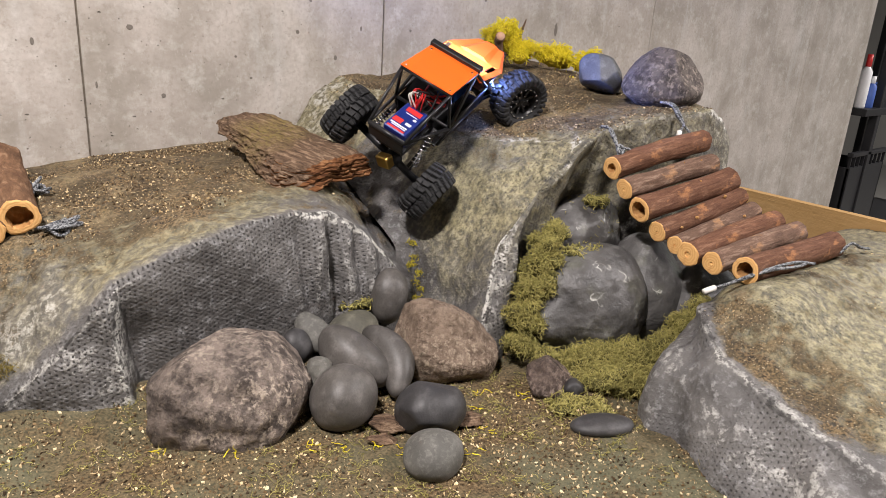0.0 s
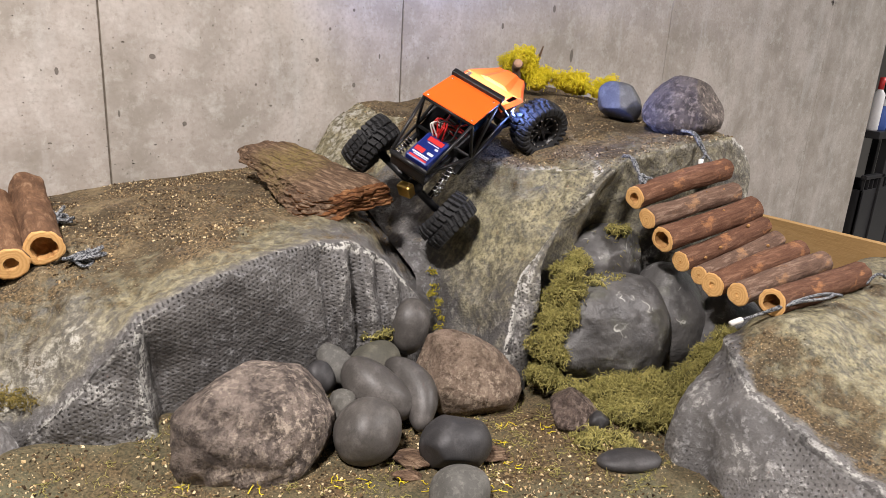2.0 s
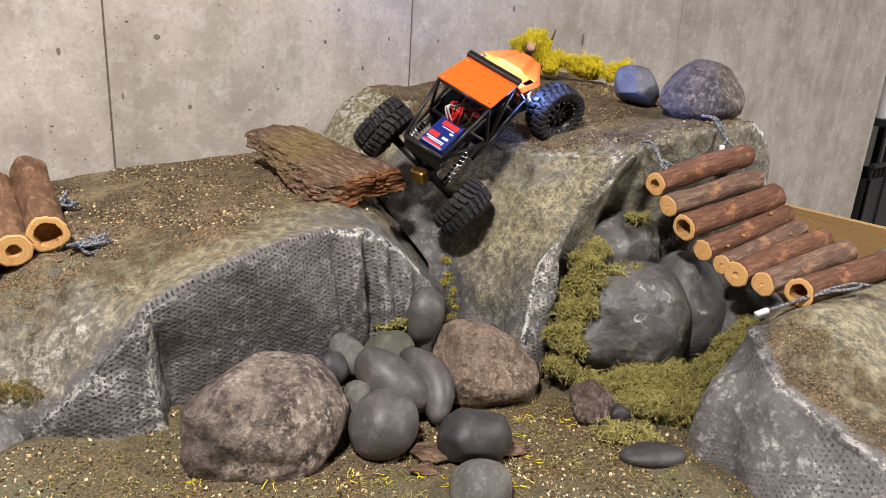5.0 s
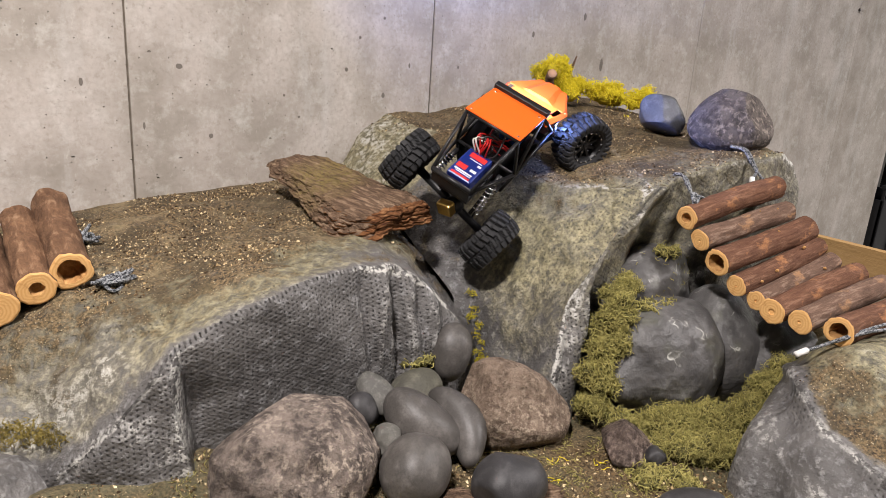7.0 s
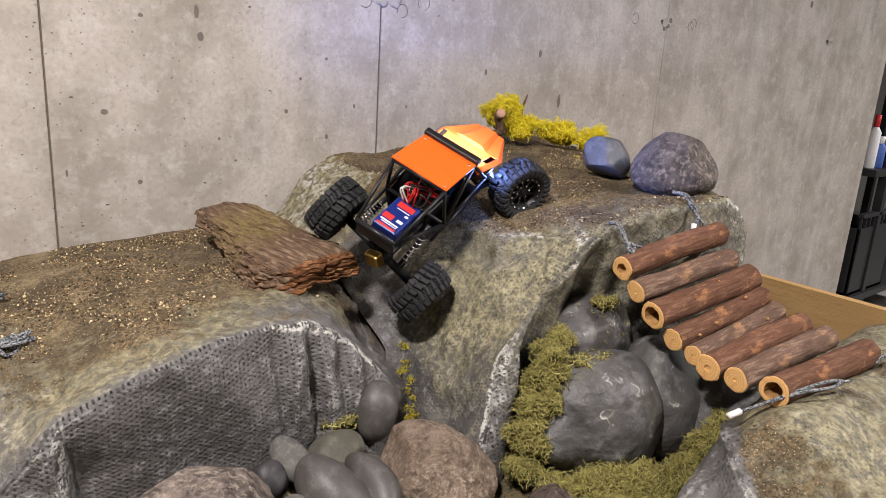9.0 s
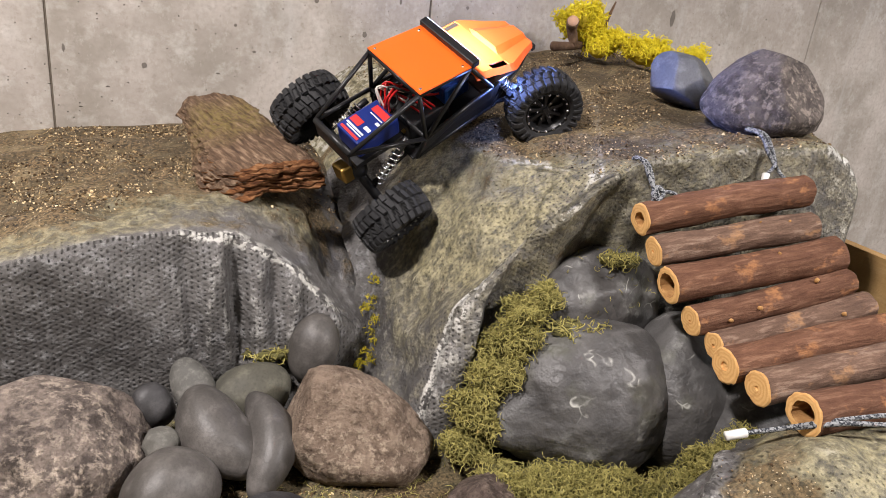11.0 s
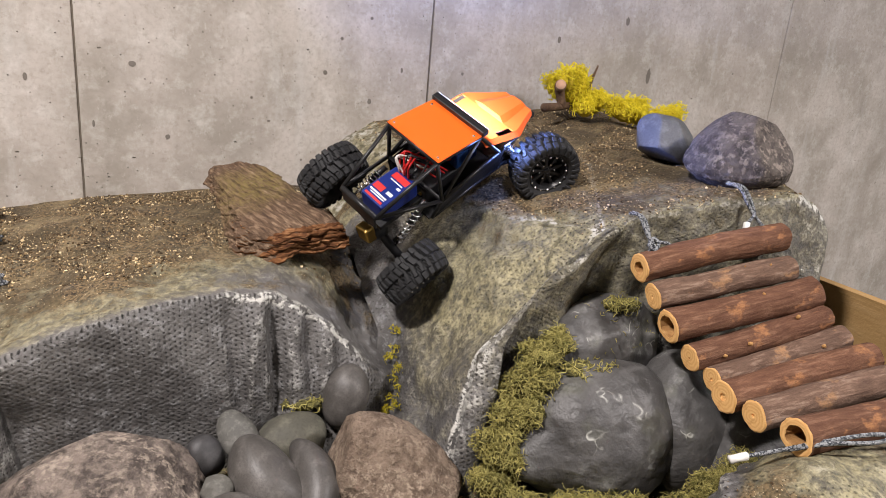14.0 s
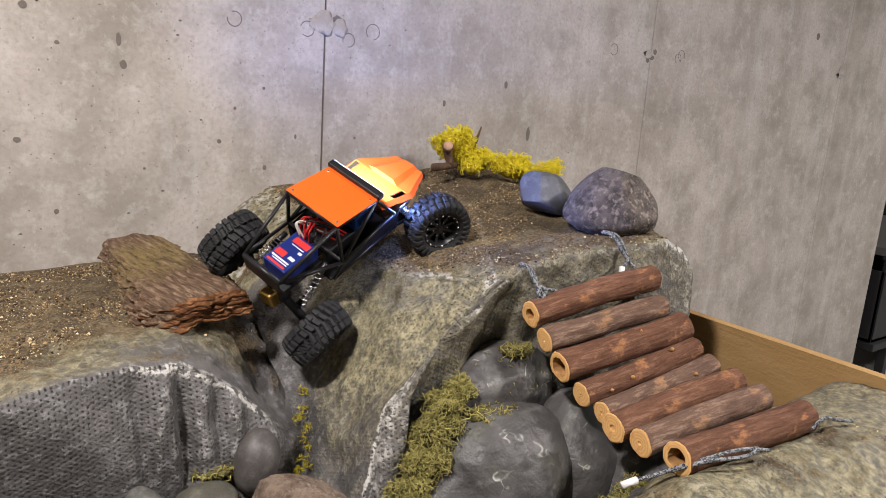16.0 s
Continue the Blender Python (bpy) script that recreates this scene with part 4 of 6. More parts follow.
# ---- logs ----
def log_mesh(length, radius, seed, hollow, bark=None):
    """Bark cylinder with slight bends, knots and a sawn, partly hollow end."""
    ns, nl = 28, 26
    verts, faces, slot, piece = [], [], [], []
    for i in range(nl):
        x = length * i / (nl - 1)
        for j in range(ns):
            a = 2 * math.pi * j / ns
            r = radius * (1 + 0.13 * noise.noise(Vector((x * 14, math.cos(a) * 1.2, math.sin(a) * 1.2 + seed))) + 0.08 * noise.noise(Vector((x * 35, math.cos(a) * 3, math.sin(a) * 3 + seed))))
            bend = 0.004 * math.sin(x * 9 + seed) * 1.0
            verts.append((x, r * math.cos(a), r * math.sin(a) + bend))
    for i in range(nl - 1):
        for j in range(ns):
            k = (j + 1) % ns
            faces.append((i * ns + j, (i + 1) * ns + j, (i + 1) * ns + k, i * ns + k))
            slot.append(0)
            piece.append(0)
    for end, i in ((0, 0), (1, nl - 1)):
        loops = [[i * ns + j for j in range(ns)]]
        x0 = verts[i * ns][0]
        sgn = -1 if end == 0 else 1
        deep = 0.02 if hollow > 0.5 else 0.006 if hollow > 0.3 else 0.0006
        for q, dx in ((0.90, 0.0012), (hollow, 0.0012), (hollow * 0.92, -deep), (hollow * 0.5, -1.4 * deep)):
            base = len(verts)
            for j in range(ns):
                v = verts[i * ns + j]
                wob = 1 + (0.11 * noise.noise(Vector((j * 0.7, seed, q))) if q < 0.8 else 0)
                bz = 0.004 * math.sin(x0 * 9 + seed)
                verts.append((x0 + sgn * dx, v[1] * q * wob, (v[2] - bz) * q * wob + bz))
            loops.append(list(range(base, base + ns)))
        for li in range(len(loops) - 1):
            for j in range(ns):
                k = (j + 1) % ns
                f = (loops[li][j], loops[li][k], loops[li + 1][k], loops[li + 1][j])
                faces.append(f if end == 0 else f[::-1])
                slot.append(0 if li < 2 or hollow < 0.3 else 1)
                piece.append(1 + end)
        faces.append(tuple(loops[-1]) if end == 0 else tuple(loops[-1][::-1]))
        slot.append(0 if hollow < 0.3 else 1)
        piece.append(1 + end)
    out = []
    for k, name in enumerate(("log", "sawn_end", "sawn_end")):
        own = [n for n in range(len(faces)) if piece[n] == k]
        used = sorted({v for n in own for v in faces[n]})
        index = {v: i for i, v in enumerate(used)}
        me = mesh_of(name, [verts[v] for v in used], [tuple(index[v] for v in faces[n]) for n in own], (M_END, M_HOLLOW) if k else bark or M_LOGBARK, k == 0)
        if k:
            me.polygons.foreach_set("material_index", [slot[n] for n in own])
        out.append(me)
    return out


M_HOLLOW = bark_mat("log_heart", (0.22, 0.11, 0.04), (0.55, 0.31, 0.12), (0.70, 0.46, 0.20), (40, 40, 40), None, 60.0, 0.5)


def log(name, a, b, radius, seed, hollow, label, group, bark=None):
    a, b = Vector(a), Vector(b)
    body, *ends = log_mesh((b - a).length, radius, seed, hollow, bark)
    ob = new(name, body)
    ob.matrix_world = Matrix.Translation(a) @ (b - a).to_track_quat("X", "Z").to_matrix().to_4x4()
    for end in ends:
        part("sawn_end", end, None, ob, "pale orange sawn end")
    return tagged(ob, label, "log", group)


G = "logs of the bridge"
BR = "red-brown log with sawn pale end, tied in a bridge"
log("log", (0.604, -0.651, 0.983), (0.824, -0.668, 1.019), 0.0185, 1, 0.45, BR, G)
log("log", (0.612, -0.674, 0.953), (0.812, -0.699, 0.990), 0.0165, 2, 0.12, "grey-brown log tied in a bridge", G, M_LOGGREY)
log("log", (0.610, -0.707, 0.931), (0.824, -0.731, 0.968), 0.0200, 3, 0.66, "thick hollow red-brown log tied in a bridge", G)
log("log", (0.624, -0.735, 0.905), (0.826, -0.752, 0.940), 0.0165, 4, 0.10, BR, G)
log("log", (0.636, -0.762, 0.890), (0.844, -0.772, 0.915), 0.0150, 5, 0.15, "thin grey-brown log tied in a bridge", G, M_LOGGREY)
log("log", (0.620, -0.795, 0.885), (0.843, -0.811, 0.905), 0.0185, 6, 0.25, BR, G)
log("log", (0.626, -0.832, 0.878), (0.845, -0.850, 0.899), 0.0175, 7, 0.15, "grey-brown log with a cut knot, tied in a bridge", G, M_LOGGREY)
log("log", (0.627, -0.882, 0.884), (0.860, -0.901, 0.896), 0.0200, 9, 0.62, "red-brown hollow log at the bridge foot", G)
G = "logs by the wall"
log("log", (-0.161, -0.300, 0.919), (-0.143, -0.085, 0.949), 0.0245, 12, 0.66, "thick hollow tan-brown log with orange sawn end", G, M_LOGTAN)
log("log", (-0.200, -0.302, 0.900), (-0.186, -0.100, 0.934), 0.0225, 13, 0.40, "tan-brown log with ragged sawn end", G, M_LOGTAN)
log("log", (-0.243, -0.305, 0.880), (-0.232, -0.105, 0.915), 0.0235, 14, 0.15, "tan-brown log with pale sawn end", G, M_LOGTAN)
log("log", (-0.290, -0.310, 0.855), (-0.28, -0.110, 0.89), 0.0225, 15, 0.15, "tan-brown log with pale sawn end", G, M_LOGTAN)


def knot(log_ob, x, angle, r):
    """A pale sawn-off twig stub on a log."""
    rad = 0.0172
    a = radians(angle)
    tube("knot", [(x, rad * 0.8 * math.cos(a), rad * 0.8 * math.sin(a)), (x + 0.001, rad * 1.06 * math.cos(a), rad * 1.06 * math.sin(a))], r, M_HOLLOW, log_ob, 9, "pale cut knot")


bridge = [o for o in bpy.data.objects if o.name.startswith("log") and o.get("group") == "logs of the bridge"]
rng = random.Random(3)
for o in bridge:
    for _ in range(rng.choice((1, 2, 3))):
        knot(o, rng.uniform(0.03, 0.19), rng.uniform(95, 215), rng.uniform(0.0009, 0.0024))

# ---- shelf beyond the wall's end ----
M_SHELF = plain("black_shelf_metal", (0.018, 0.018, 0.02), 0.45, 0.0)
shelf = tagged(new("shelf_unit"), "black metal shelf unit with bottles and a basket", "shelf")
for x, y in ((3.62, 0.06), (3.62, 0.46), (4.6, 0.06), (4.6, 0.46)):
    bm = bmesh.new()
    box(bm, x - 0.02, x + 0.02, y - 0.02, y + 0.02, 0.0, 1.85, None, 0.003)
    part("post", bm, M_SHELF, shelf)
for z in (0.26, 0.89, 1.5):
    bm = bmesh.new()
    box(bm, 3.42, 4.64, 0.03, 0.49, z - 0.035, z, None, 0.003)
    part("shelf", bm, M_SHELF, shelf)


def bottle(x, y, z, r, h, body, cap, label):
    v, f = tube_arrays([(x, y, z), (x, y, z + h * 0.02), (x, y, z + h * 0.68), (x, y, z + h * 0.76), (x, y, z + h * 0.78)], [r * 0.94, r, r, r * 0.5, r * 0.42], 20)
    ob = tagged(new("bottle", mesh_of("bottle", v, f, body)), label, "bottle")
    tube("cap", [(x, y, z + h * 0.775), (x, y, z + h)], r * 0.5, cap, ob, 14)
    return ob


M_WHITEP = plain("white_plastic", (0.75, 0.75, 0.76), 0.4)
M_REDP = plain("red_plastic", (0.55, 0.03, 0.03), 0.4)
M_BLUEP = plain("blue_carton", (0.06, 0.12, 0.4), 0.5)
bottle(3.47, 0.09, 0.89, 0.026, 0.25, M_WHITEP, M_REDP, "white plastic bottle with red cap on the shelf")
bottle(3.535, 0.075, 0.89, 0.022, 0.15, M_BLUEP, M_WHITEP, "small blue bottle with white cap on the shelf")
bottle(3.58, 0.16, 0.89, 0.035, 0.17, M_WHITEP, M_BLUEP, "white bottle with blue cap on the shelf")
bm = bmesh.new()
box(bm, 3.66, 3.78, 0.10, 0.22, 0.89, 1.0, None, 0.004)
tagged(part("carton", bm, M_BLUEP), "small blue and white carton on the shelf", "box")
# open slatted basket
basket = tagged(new("basket"), "black plastic slatted basket on the lower shelf", "basket")
bm = bmesh.new()
for x0, x1, y0, y1 in ((3.43, 3.445, 0.05, 0.38), (3.845, 3.86, 0.05, 0.38), (3.43, 3.86, 0.05, 0.065), (3.43, 3.86, 0.365, 0.38)):
    box(bm, x0, x1, y0, y1, 0.26, 0.60, None, 0.003)
box(bm, 3.43, 3.86, 0.05, 0.38, 0.26, 0.275)
part("body", bm, M_SHELF, basket)
for i in range(9):
    bm = bmesh.new()
    box(bm, 3.432 + 0.052 * i, 3.44 + 0.052 * i, 0.05, 0.062, 0.60, 0.655)
    part("slat", bm, M_SHELF, basket)
bm = bmesh.new()
box(bm, 3.42, 3.87, 0.04, 0.07, 0.655, 0.675, None, 0.004)
part("rim", bm, M_SHELF, basket)

# ---- pine bark slab ----
BARK_LEFT = [(0, -0.010), (0.1, -0.030), (0.38, -0.052), (0.6, -0.078), (0.8, -0.094), (0.93, -0.092), (1.0, -0.075)]
BARK_RIGHT = [(0, 0.012), (0.1, 0.045), (0.2, 0.058), (0.5, 0.048), (0.67, 0.044), (0.9, 0.036), (1.0, 0.026)]


def bark_layer(k, nu=72, nv=50):
    """One ragged flake of the slab: k counts from the bottom up."""
    top, bot = [], []
    grow = 1.0 - 0.03 * k
    for i in range(nu):
        u = i / (nu - 1)
        l, r = along(BARK_LEFT, u) * grow, along(BARK_RIGHT, u) * grow
        for j in range(nv):
            v = j / (nv - 1)
            edge = min(v, 1 - v)
            w = l + (r - l) * v
            far = max(0.0, u - 0.8) * 5
            x = u * 0.30 * (1 - 0.013 * k) + far * (0.010 * noise.noise(Vector((v * 4, k * 3.3, 0))) + 0.004 * noise.noise(Vector((v * 13, k * 5.1, 2)))) + 0.0025 * k
            x += 0.42 * w * u
            y = w + (0.008 * noise.noise(Vector((u * 13, k * 2.7, v * 2))) + 0.005 * noise.noise(Vector((u * 42, k * 7.7, v)))) * (1 - 2 * edge)
            fibre = 0.0032 * noise.noise(Vector((x * 22, y * 120, k))) + 0.0030 * noise.noise(Vector((x * 60, y * 210, k + 9)))
            flake = 0.0017 * math.floor(3.0 * (0.5 + 0.5 * noise.noise(Vector((x * 14 + k, y * 60, 4))))) + 0.003 * noise.noise(Vector((x * 15, y * 15, k)))
            thin = min(1.0, edge * 9 + 0.25, u * 10 + 0.2, (1 - u) * 14 + 0.35)
            z = 0.0041 * k * (0.4 + 0.6 * min(1.0, u * 1.5)) - 1.0 * w * w + 0.01 * noise.noise(Vector((u * 2.2, v * 2, 3)))
            top.append((x, y, z + (0.004 + fibre + flake) * thin))
            bot.append((x, y, z - 0.0025 * thin))
    n = nu * nv
    faces, slot = [], []
    for i in range(nu - 1):
        for j in range(nv - 1):
            a, b, c, d = i * nv + j, (i + 1) * nv + j, (i + 1) * nv + j + 1, i * nv + j + 1
            faces += [(a, b, c, d), (n + d, n + c, n + b, n + a)]
            slot += [1 if i > nu - 4 else 0, 1]
    loop = [i * nv for i in range(nu)] + [(nu - 1) * nv + j for j in range(1, nv)] + [i * nv + nv - 1 for i in range(nu - 2, -1, -1)] + list(range(nv - 2, 0, -1))
    for a, b in zip(loop, loop[1:] + loop[:1]):
        faces.append((b, a, n + a, n + b))
        slot.append(1 if a // nv > nu * 0.72 or noise.noise(Vector((a * 0.11, k, 5))) > 0.3 else 0)
    me = mesh_of("bark_layer", top + bot, faces, (M_BARK, M_BARKIN))
    me.polygons.foreach_set("material_index", slot)
    return me


bark = new("bark_slab", bark_layer(0))
bark.matrix_world = Matrix.Translation((0.186, -0.122, 0.998)) @ (Vector((0.30, -0.415, 0.944)) - Vector((0.186, -0.122, 0.998))).to_track_quat("X", "Z").to_matrix().to_4x4() @ pose(0, 0, 0, 15, 0, 0)
tagged(bark, "flaky layered slab of brown pine bark lying on the ledge", "bark")
for k in range(1, 8):
    part("bark_layer", bark_layer(k), None, bark)


# ---- moss ----
def strands(name, blobs, count, length, radius, mat, seed, curl=0.7, sides=3):
    """Curly moss threads lying on and in ellipsoid heaps; blobs: centre, radii, share."""
    r = np.random.RandomState(seed)
    shares = np.array([b[2] for b in blobs], float)
    which = r.choice(len(blobs), count, p=shares / shares.sum())
    n = 6
    a = np.linspace(0, 2 * np.pi, sides, endpoint=False)
    V, F = [], []
    for k in range(count):
        c, rad, _ = blobs[which[k]]
        d = r.normal(size=3)
        d /= np.linalg.norm(d)
        if d[2] < -0.2:
            d[2] = -d[2]
        lump = 0.82 + 0.36 * (0.5 + 0.5 * noise.noise(Vector((d[0] * 2.2 + c[0] * 40, d[1] * 2.2, d[2] * 2.2 + seed))))
        p = np.array(c) + d * np.array(rad) * r.uniform(0.50, 1.0) * lump
        t = r.normal(size=3)
        t = t - d * (t @ d) * 0.6
        t /= np.linalg.norm(t)
        step = length * r.uniform(0.6, 1.3) / (n - 1)
        pts = [p]
        for _ in range(n - 1):
            t = t + r.normal(size=3) * curl
            out = (pts[-1] - np.array(c)) / np.array(rad)
            t = t - 0.25 * out * max(0.0, np.linalg.norm(out) - 0.95) * 6
            t /= np.linalg.norm(t)
            pts.append(pts[-1] + t * step)
        v, f = tube_arrays(pts, np.linspace(radius * r.uniform(0.8, 1.3), radius * 0.55, n), sides, False)
        base = len(V)
        V += v
        F += [tuple(i + base for i in q) for q in f]
    return new(name, mesh_of(name, V, F, mat))


def heap(name, blobs, mat, seed):
    """The dense inside of a moss heap, under its threads."""
    bm = bmesh.new()
    for c, rad, _ in blobs:
        r = bmesh.ops.create_icosphere(bm, subdivisions=3, radius=1)["verts"]
        for v in r:
            k = 0.60 + 0.30 * noise.noise(v.co * 3.5 + Vector((seed, 0, c[0] * 9)))
            v.co = Vector((c[0] + v.co.x * rad[0] * k, c[1] + v.co.y * rad[1] * k, c[2] + v.co.z * rad[2] * k))
    return bm


def moss(name, blobs, count, mat, core, label, seed, length=0.026, radius=0.0008, curl=0.7):
    rnd = random.Random(seed)
    tufts = []
    for c, rad, share in blobs:
        tufts.append((c, tuple(0.88 * v for v in rad), share * 0.5))
        for _ in range(6):
            k = rnd.uniform(0.35, 0.65)
            off = [rnd.uniform(-0.65, 0.65) * v for v in rad]
            tufts.append(((c[0] + off[0], c[1] + off[1], c[2] + 0.7 * off[2]), tuple(k * v for v in rad), share * 0.12))
    ob = strands(name, tufts, count, length, radius, mat, seed, curl)
    me = bpy.data.meshes.new(name + "_core")
    bm = heap(name, tufts, core, seed)
    bm.to_mesh(me)
    bm.free()
    both = bmesh.new()
    both.from_mesh(ob.data)
    n = len(both.faces)
    both.from_mesh(me)
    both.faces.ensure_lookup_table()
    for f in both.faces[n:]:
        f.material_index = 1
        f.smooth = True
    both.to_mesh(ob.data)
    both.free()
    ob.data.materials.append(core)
    return tagged(ob, label, "moss", "", "stuff")


CORE_Y = plain("yellow_moss_core", (0.52, 0.40, 0.02), 0.9, 0, 120, 0.5, 0.002)
M_MOSSBR = island_mat("brown_green_moss", (0.07, 0.055, 0.016), (0.26, 0.20, 0.05))
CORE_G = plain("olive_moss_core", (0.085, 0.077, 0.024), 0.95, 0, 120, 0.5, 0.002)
moss("yellow_moss", [((0.848, -0.128, 1.152), (0.048, 0.036, 0.055), 4), ((0.885, -0.15, 1.125), (0.045, 0.035, 0.032), 3), ((0.93, -0.215, 1.120), (0.05, 0.045, 0.032), 3), ((0.97, -0.27, 1.117), (0.034, 0.032, 0.028), 1.8), ((0.87, -0.12, 1.135), (0.055, 0.04, 0.03), 2)], 3600, M_MOSSY, CORE_Y, "bright yellow dried moss heaped on the plateau", 3, 0.022, 0.0012, 1.1)
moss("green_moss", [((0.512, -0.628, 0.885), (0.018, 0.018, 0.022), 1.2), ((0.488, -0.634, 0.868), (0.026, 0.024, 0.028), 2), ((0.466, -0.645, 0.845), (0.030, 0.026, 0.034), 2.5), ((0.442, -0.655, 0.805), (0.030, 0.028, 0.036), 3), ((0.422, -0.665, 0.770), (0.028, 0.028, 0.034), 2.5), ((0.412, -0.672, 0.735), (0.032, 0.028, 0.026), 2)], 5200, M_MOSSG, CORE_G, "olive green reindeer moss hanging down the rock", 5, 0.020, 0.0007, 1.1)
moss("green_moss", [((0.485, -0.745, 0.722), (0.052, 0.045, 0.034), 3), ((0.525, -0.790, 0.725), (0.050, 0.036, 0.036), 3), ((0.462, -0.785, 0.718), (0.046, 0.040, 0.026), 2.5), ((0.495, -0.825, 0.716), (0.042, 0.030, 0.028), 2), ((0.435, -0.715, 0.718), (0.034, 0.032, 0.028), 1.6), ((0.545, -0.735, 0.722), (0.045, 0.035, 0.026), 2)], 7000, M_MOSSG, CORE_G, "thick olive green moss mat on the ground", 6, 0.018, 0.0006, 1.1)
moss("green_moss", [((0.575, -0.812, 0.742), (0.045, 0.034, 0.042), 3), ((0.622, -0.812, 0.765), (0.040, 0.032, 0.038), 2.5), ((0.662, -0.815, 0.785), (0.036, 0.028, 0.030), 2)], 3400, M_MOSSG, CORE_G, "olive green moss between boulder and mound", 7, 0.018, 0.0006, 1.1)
moss("green_moss", [((0.385, -0.795, 0.708), (0.045, 0.035, 0.014), 2), ((0.40, -0.83, 0.706), (0.03, 0.02, 0.01), 1)], 420, M_MOSSG, CORE_G, "thin brownish moss wisps on the soil", 8)
moss("yellow_moss", [((0.890, -0.300, 1.080), (0.012, 0.012, 0.009), 1), ((0.878, -0.285, 1.078), (0.007, 0.007, 0.006), 1)], 60, M_MOSSY, CORE_Y, "small scrap of yellow moss on the plateau", 21, 0.014, 0.0011, 1.0)
tagged(strands("green_moss", [((-0.246, -0.400, 0.770), (0.034, 0.032, 0.012), 2), ((-0.214, -0.430, 0.772), (0.022, 0.030, 0.012), 1)], 520, 0.012, 0.0006, M_MOSSBR, 22, 1.2), "thin brownish moss patch on the ledge slope", "moss", "", "stuff")
moss("green_moss", [((0.61, -0.622, 0.925), (0.034, 0.02, 0.010), 2), ((0.545, -0.655, 0.862), (0.040, 0.03, 0.010), 2)], 420, M_MOSSG, CORE_G, "small green moss tuft on the boulder", 9, 0.016)
moss("green_moss", [((0.235, -0.50, 0.778), (0.03, 0.014, 0.012), 2)], 180, M_MOSSG, CORE_G, "small moss tuft behind the pebbles", 10, 0.014)
M_MOSSYG = island_mat("yellow_green_moss", (0.16, 0.14, 0.01), (0.55, 0.46, 0.03))
CORE_YG = plain("yellow_green_core", (0.20, 0.19, 0.02), 0.9, 0, 160, 0.5, 0.002)
moss("green_moss", [((0.372, -0.342, 0.824), (0.007, 0.012, 0.011), 1), ((0.368, -0.358, 0.815), (0.006, 0.008, 0.008), 1)], 130, M_MOSSYG, CORE_YG, "yellow-green moss patch on the gully side", 12, 0.009, 0.0007)
rnd = random.Random(17)
TRAIL = [(tuple(a + (b - a) * f + rnd.uniform(-0.009, 0.009) for a, b in zip(p, q)), (rnd.uniform(0.006, 0.012), rnd.uniform(0.006, 0.014), rnd.uniform(0.004, 0.008)), rnd.uniform(0.4, 1)) for p, q in (((0.380, -0.440, 0.826), (0.372, -0.468, 0.786)), ((0.370, -0.470, 0.780), (0.346, -0.508, 0.738))) for f in (0.0, 0.2, 0.4, 0.6, 0.8, 1.0)]
tagged(strands("green_moss", TRAIL, 300, 0.009, 0.0006, M_MOSSYG, 11, 1.1), "yellow-green moss scraps trailing down the gully", "moss", "", "stuff")
tagged(strands("green_moss", [((0.602, -0.592, 0.862), (0.098, 0.066, 0.070), 1)], 420, 0.011, 0.0005, M_MOSSG, 14, 0.9), "fine green moss dusting on the boulder", "moss", "", "stuff")


# ---- cords ----
def cord_mat():
    m = Mat("braided_cord", 0.7, 0, 0.3)
    v = m.voronoi(700, "Color")
    c = m.mix(m.ramp(m.axis(v, 0), (0.3, 0), (0.7, 1)), (0.035, 0.04, 0.048), (0.31, 0.32, 0.33))
    m.colour(c)
    m.bump(m.voronoi(700), 0.001)
    return m.m


M_CORD = cord_mat()
M_CUT = plain("melted_cord_end", (0.75, 0.74, 0.7), 0.5)


def cord(paths, label, ends=()):
    root = None
    for pts in paths:
        v, f = tube_arrays(curve_through(pts, 40), 0.0023, 7)
        me = mesh_of("cord", v, f, M_CORD)
        if root is None:
            root = tagged(new("cord", me), label, "cord")
        else:
            part("strand", me, None, root)
    for a, b in ends:
        v, f = tube_arrays([a, b], 0.0042, 8)
        part("end_cap", mesh_of("end_cap", v, f, M_CUT), None, root, "white melted cord end")
    return root


cord([[(0.606, -0.615, 1.045), (0.610, -0.628, 1.046), (0.617, -0.640, 1.025), (0.628, -0.648, 1.008), (0.634, -0.655, 1.0)],
      [(0.612, -0.612, 1.046), (0.617, -0.630, 1.042), (0.620, -0.642, 1.02), (0.616, -0.648, 1.013), (0.622, -0.652, 1.008), (0.63, -0.648, 1.015), (0.624, -0.643, 1.02), (0.616, -0.650, 1.005)],
      [(0.62, -0.645, 1.016), (0.635, -0.64, 1.014), (0.65, -0.642, 1.012), (0.656, -0.646, 1.008)]], "grey braided cord knotted from plateau to bridge")
cord([[(0.775, -0.605, 1.078), (0.78, -0.625, 1.075), (0.785, -0.64, 1.055), (0.795, -0.655, 1.035), (0.80, -0.665, 1.03)],
      [(0.782, -0.60, 1.078), (0.788, -0.625, 1.075), (0.79, -0.645, 1.05), (0.782, -0.652, 1.043), (0.776, -0.65, 1.035)]], "grey braided cord under the top rock", [((0.776, -0.65, 1.036), (0.772, -0.653, 1.022))])
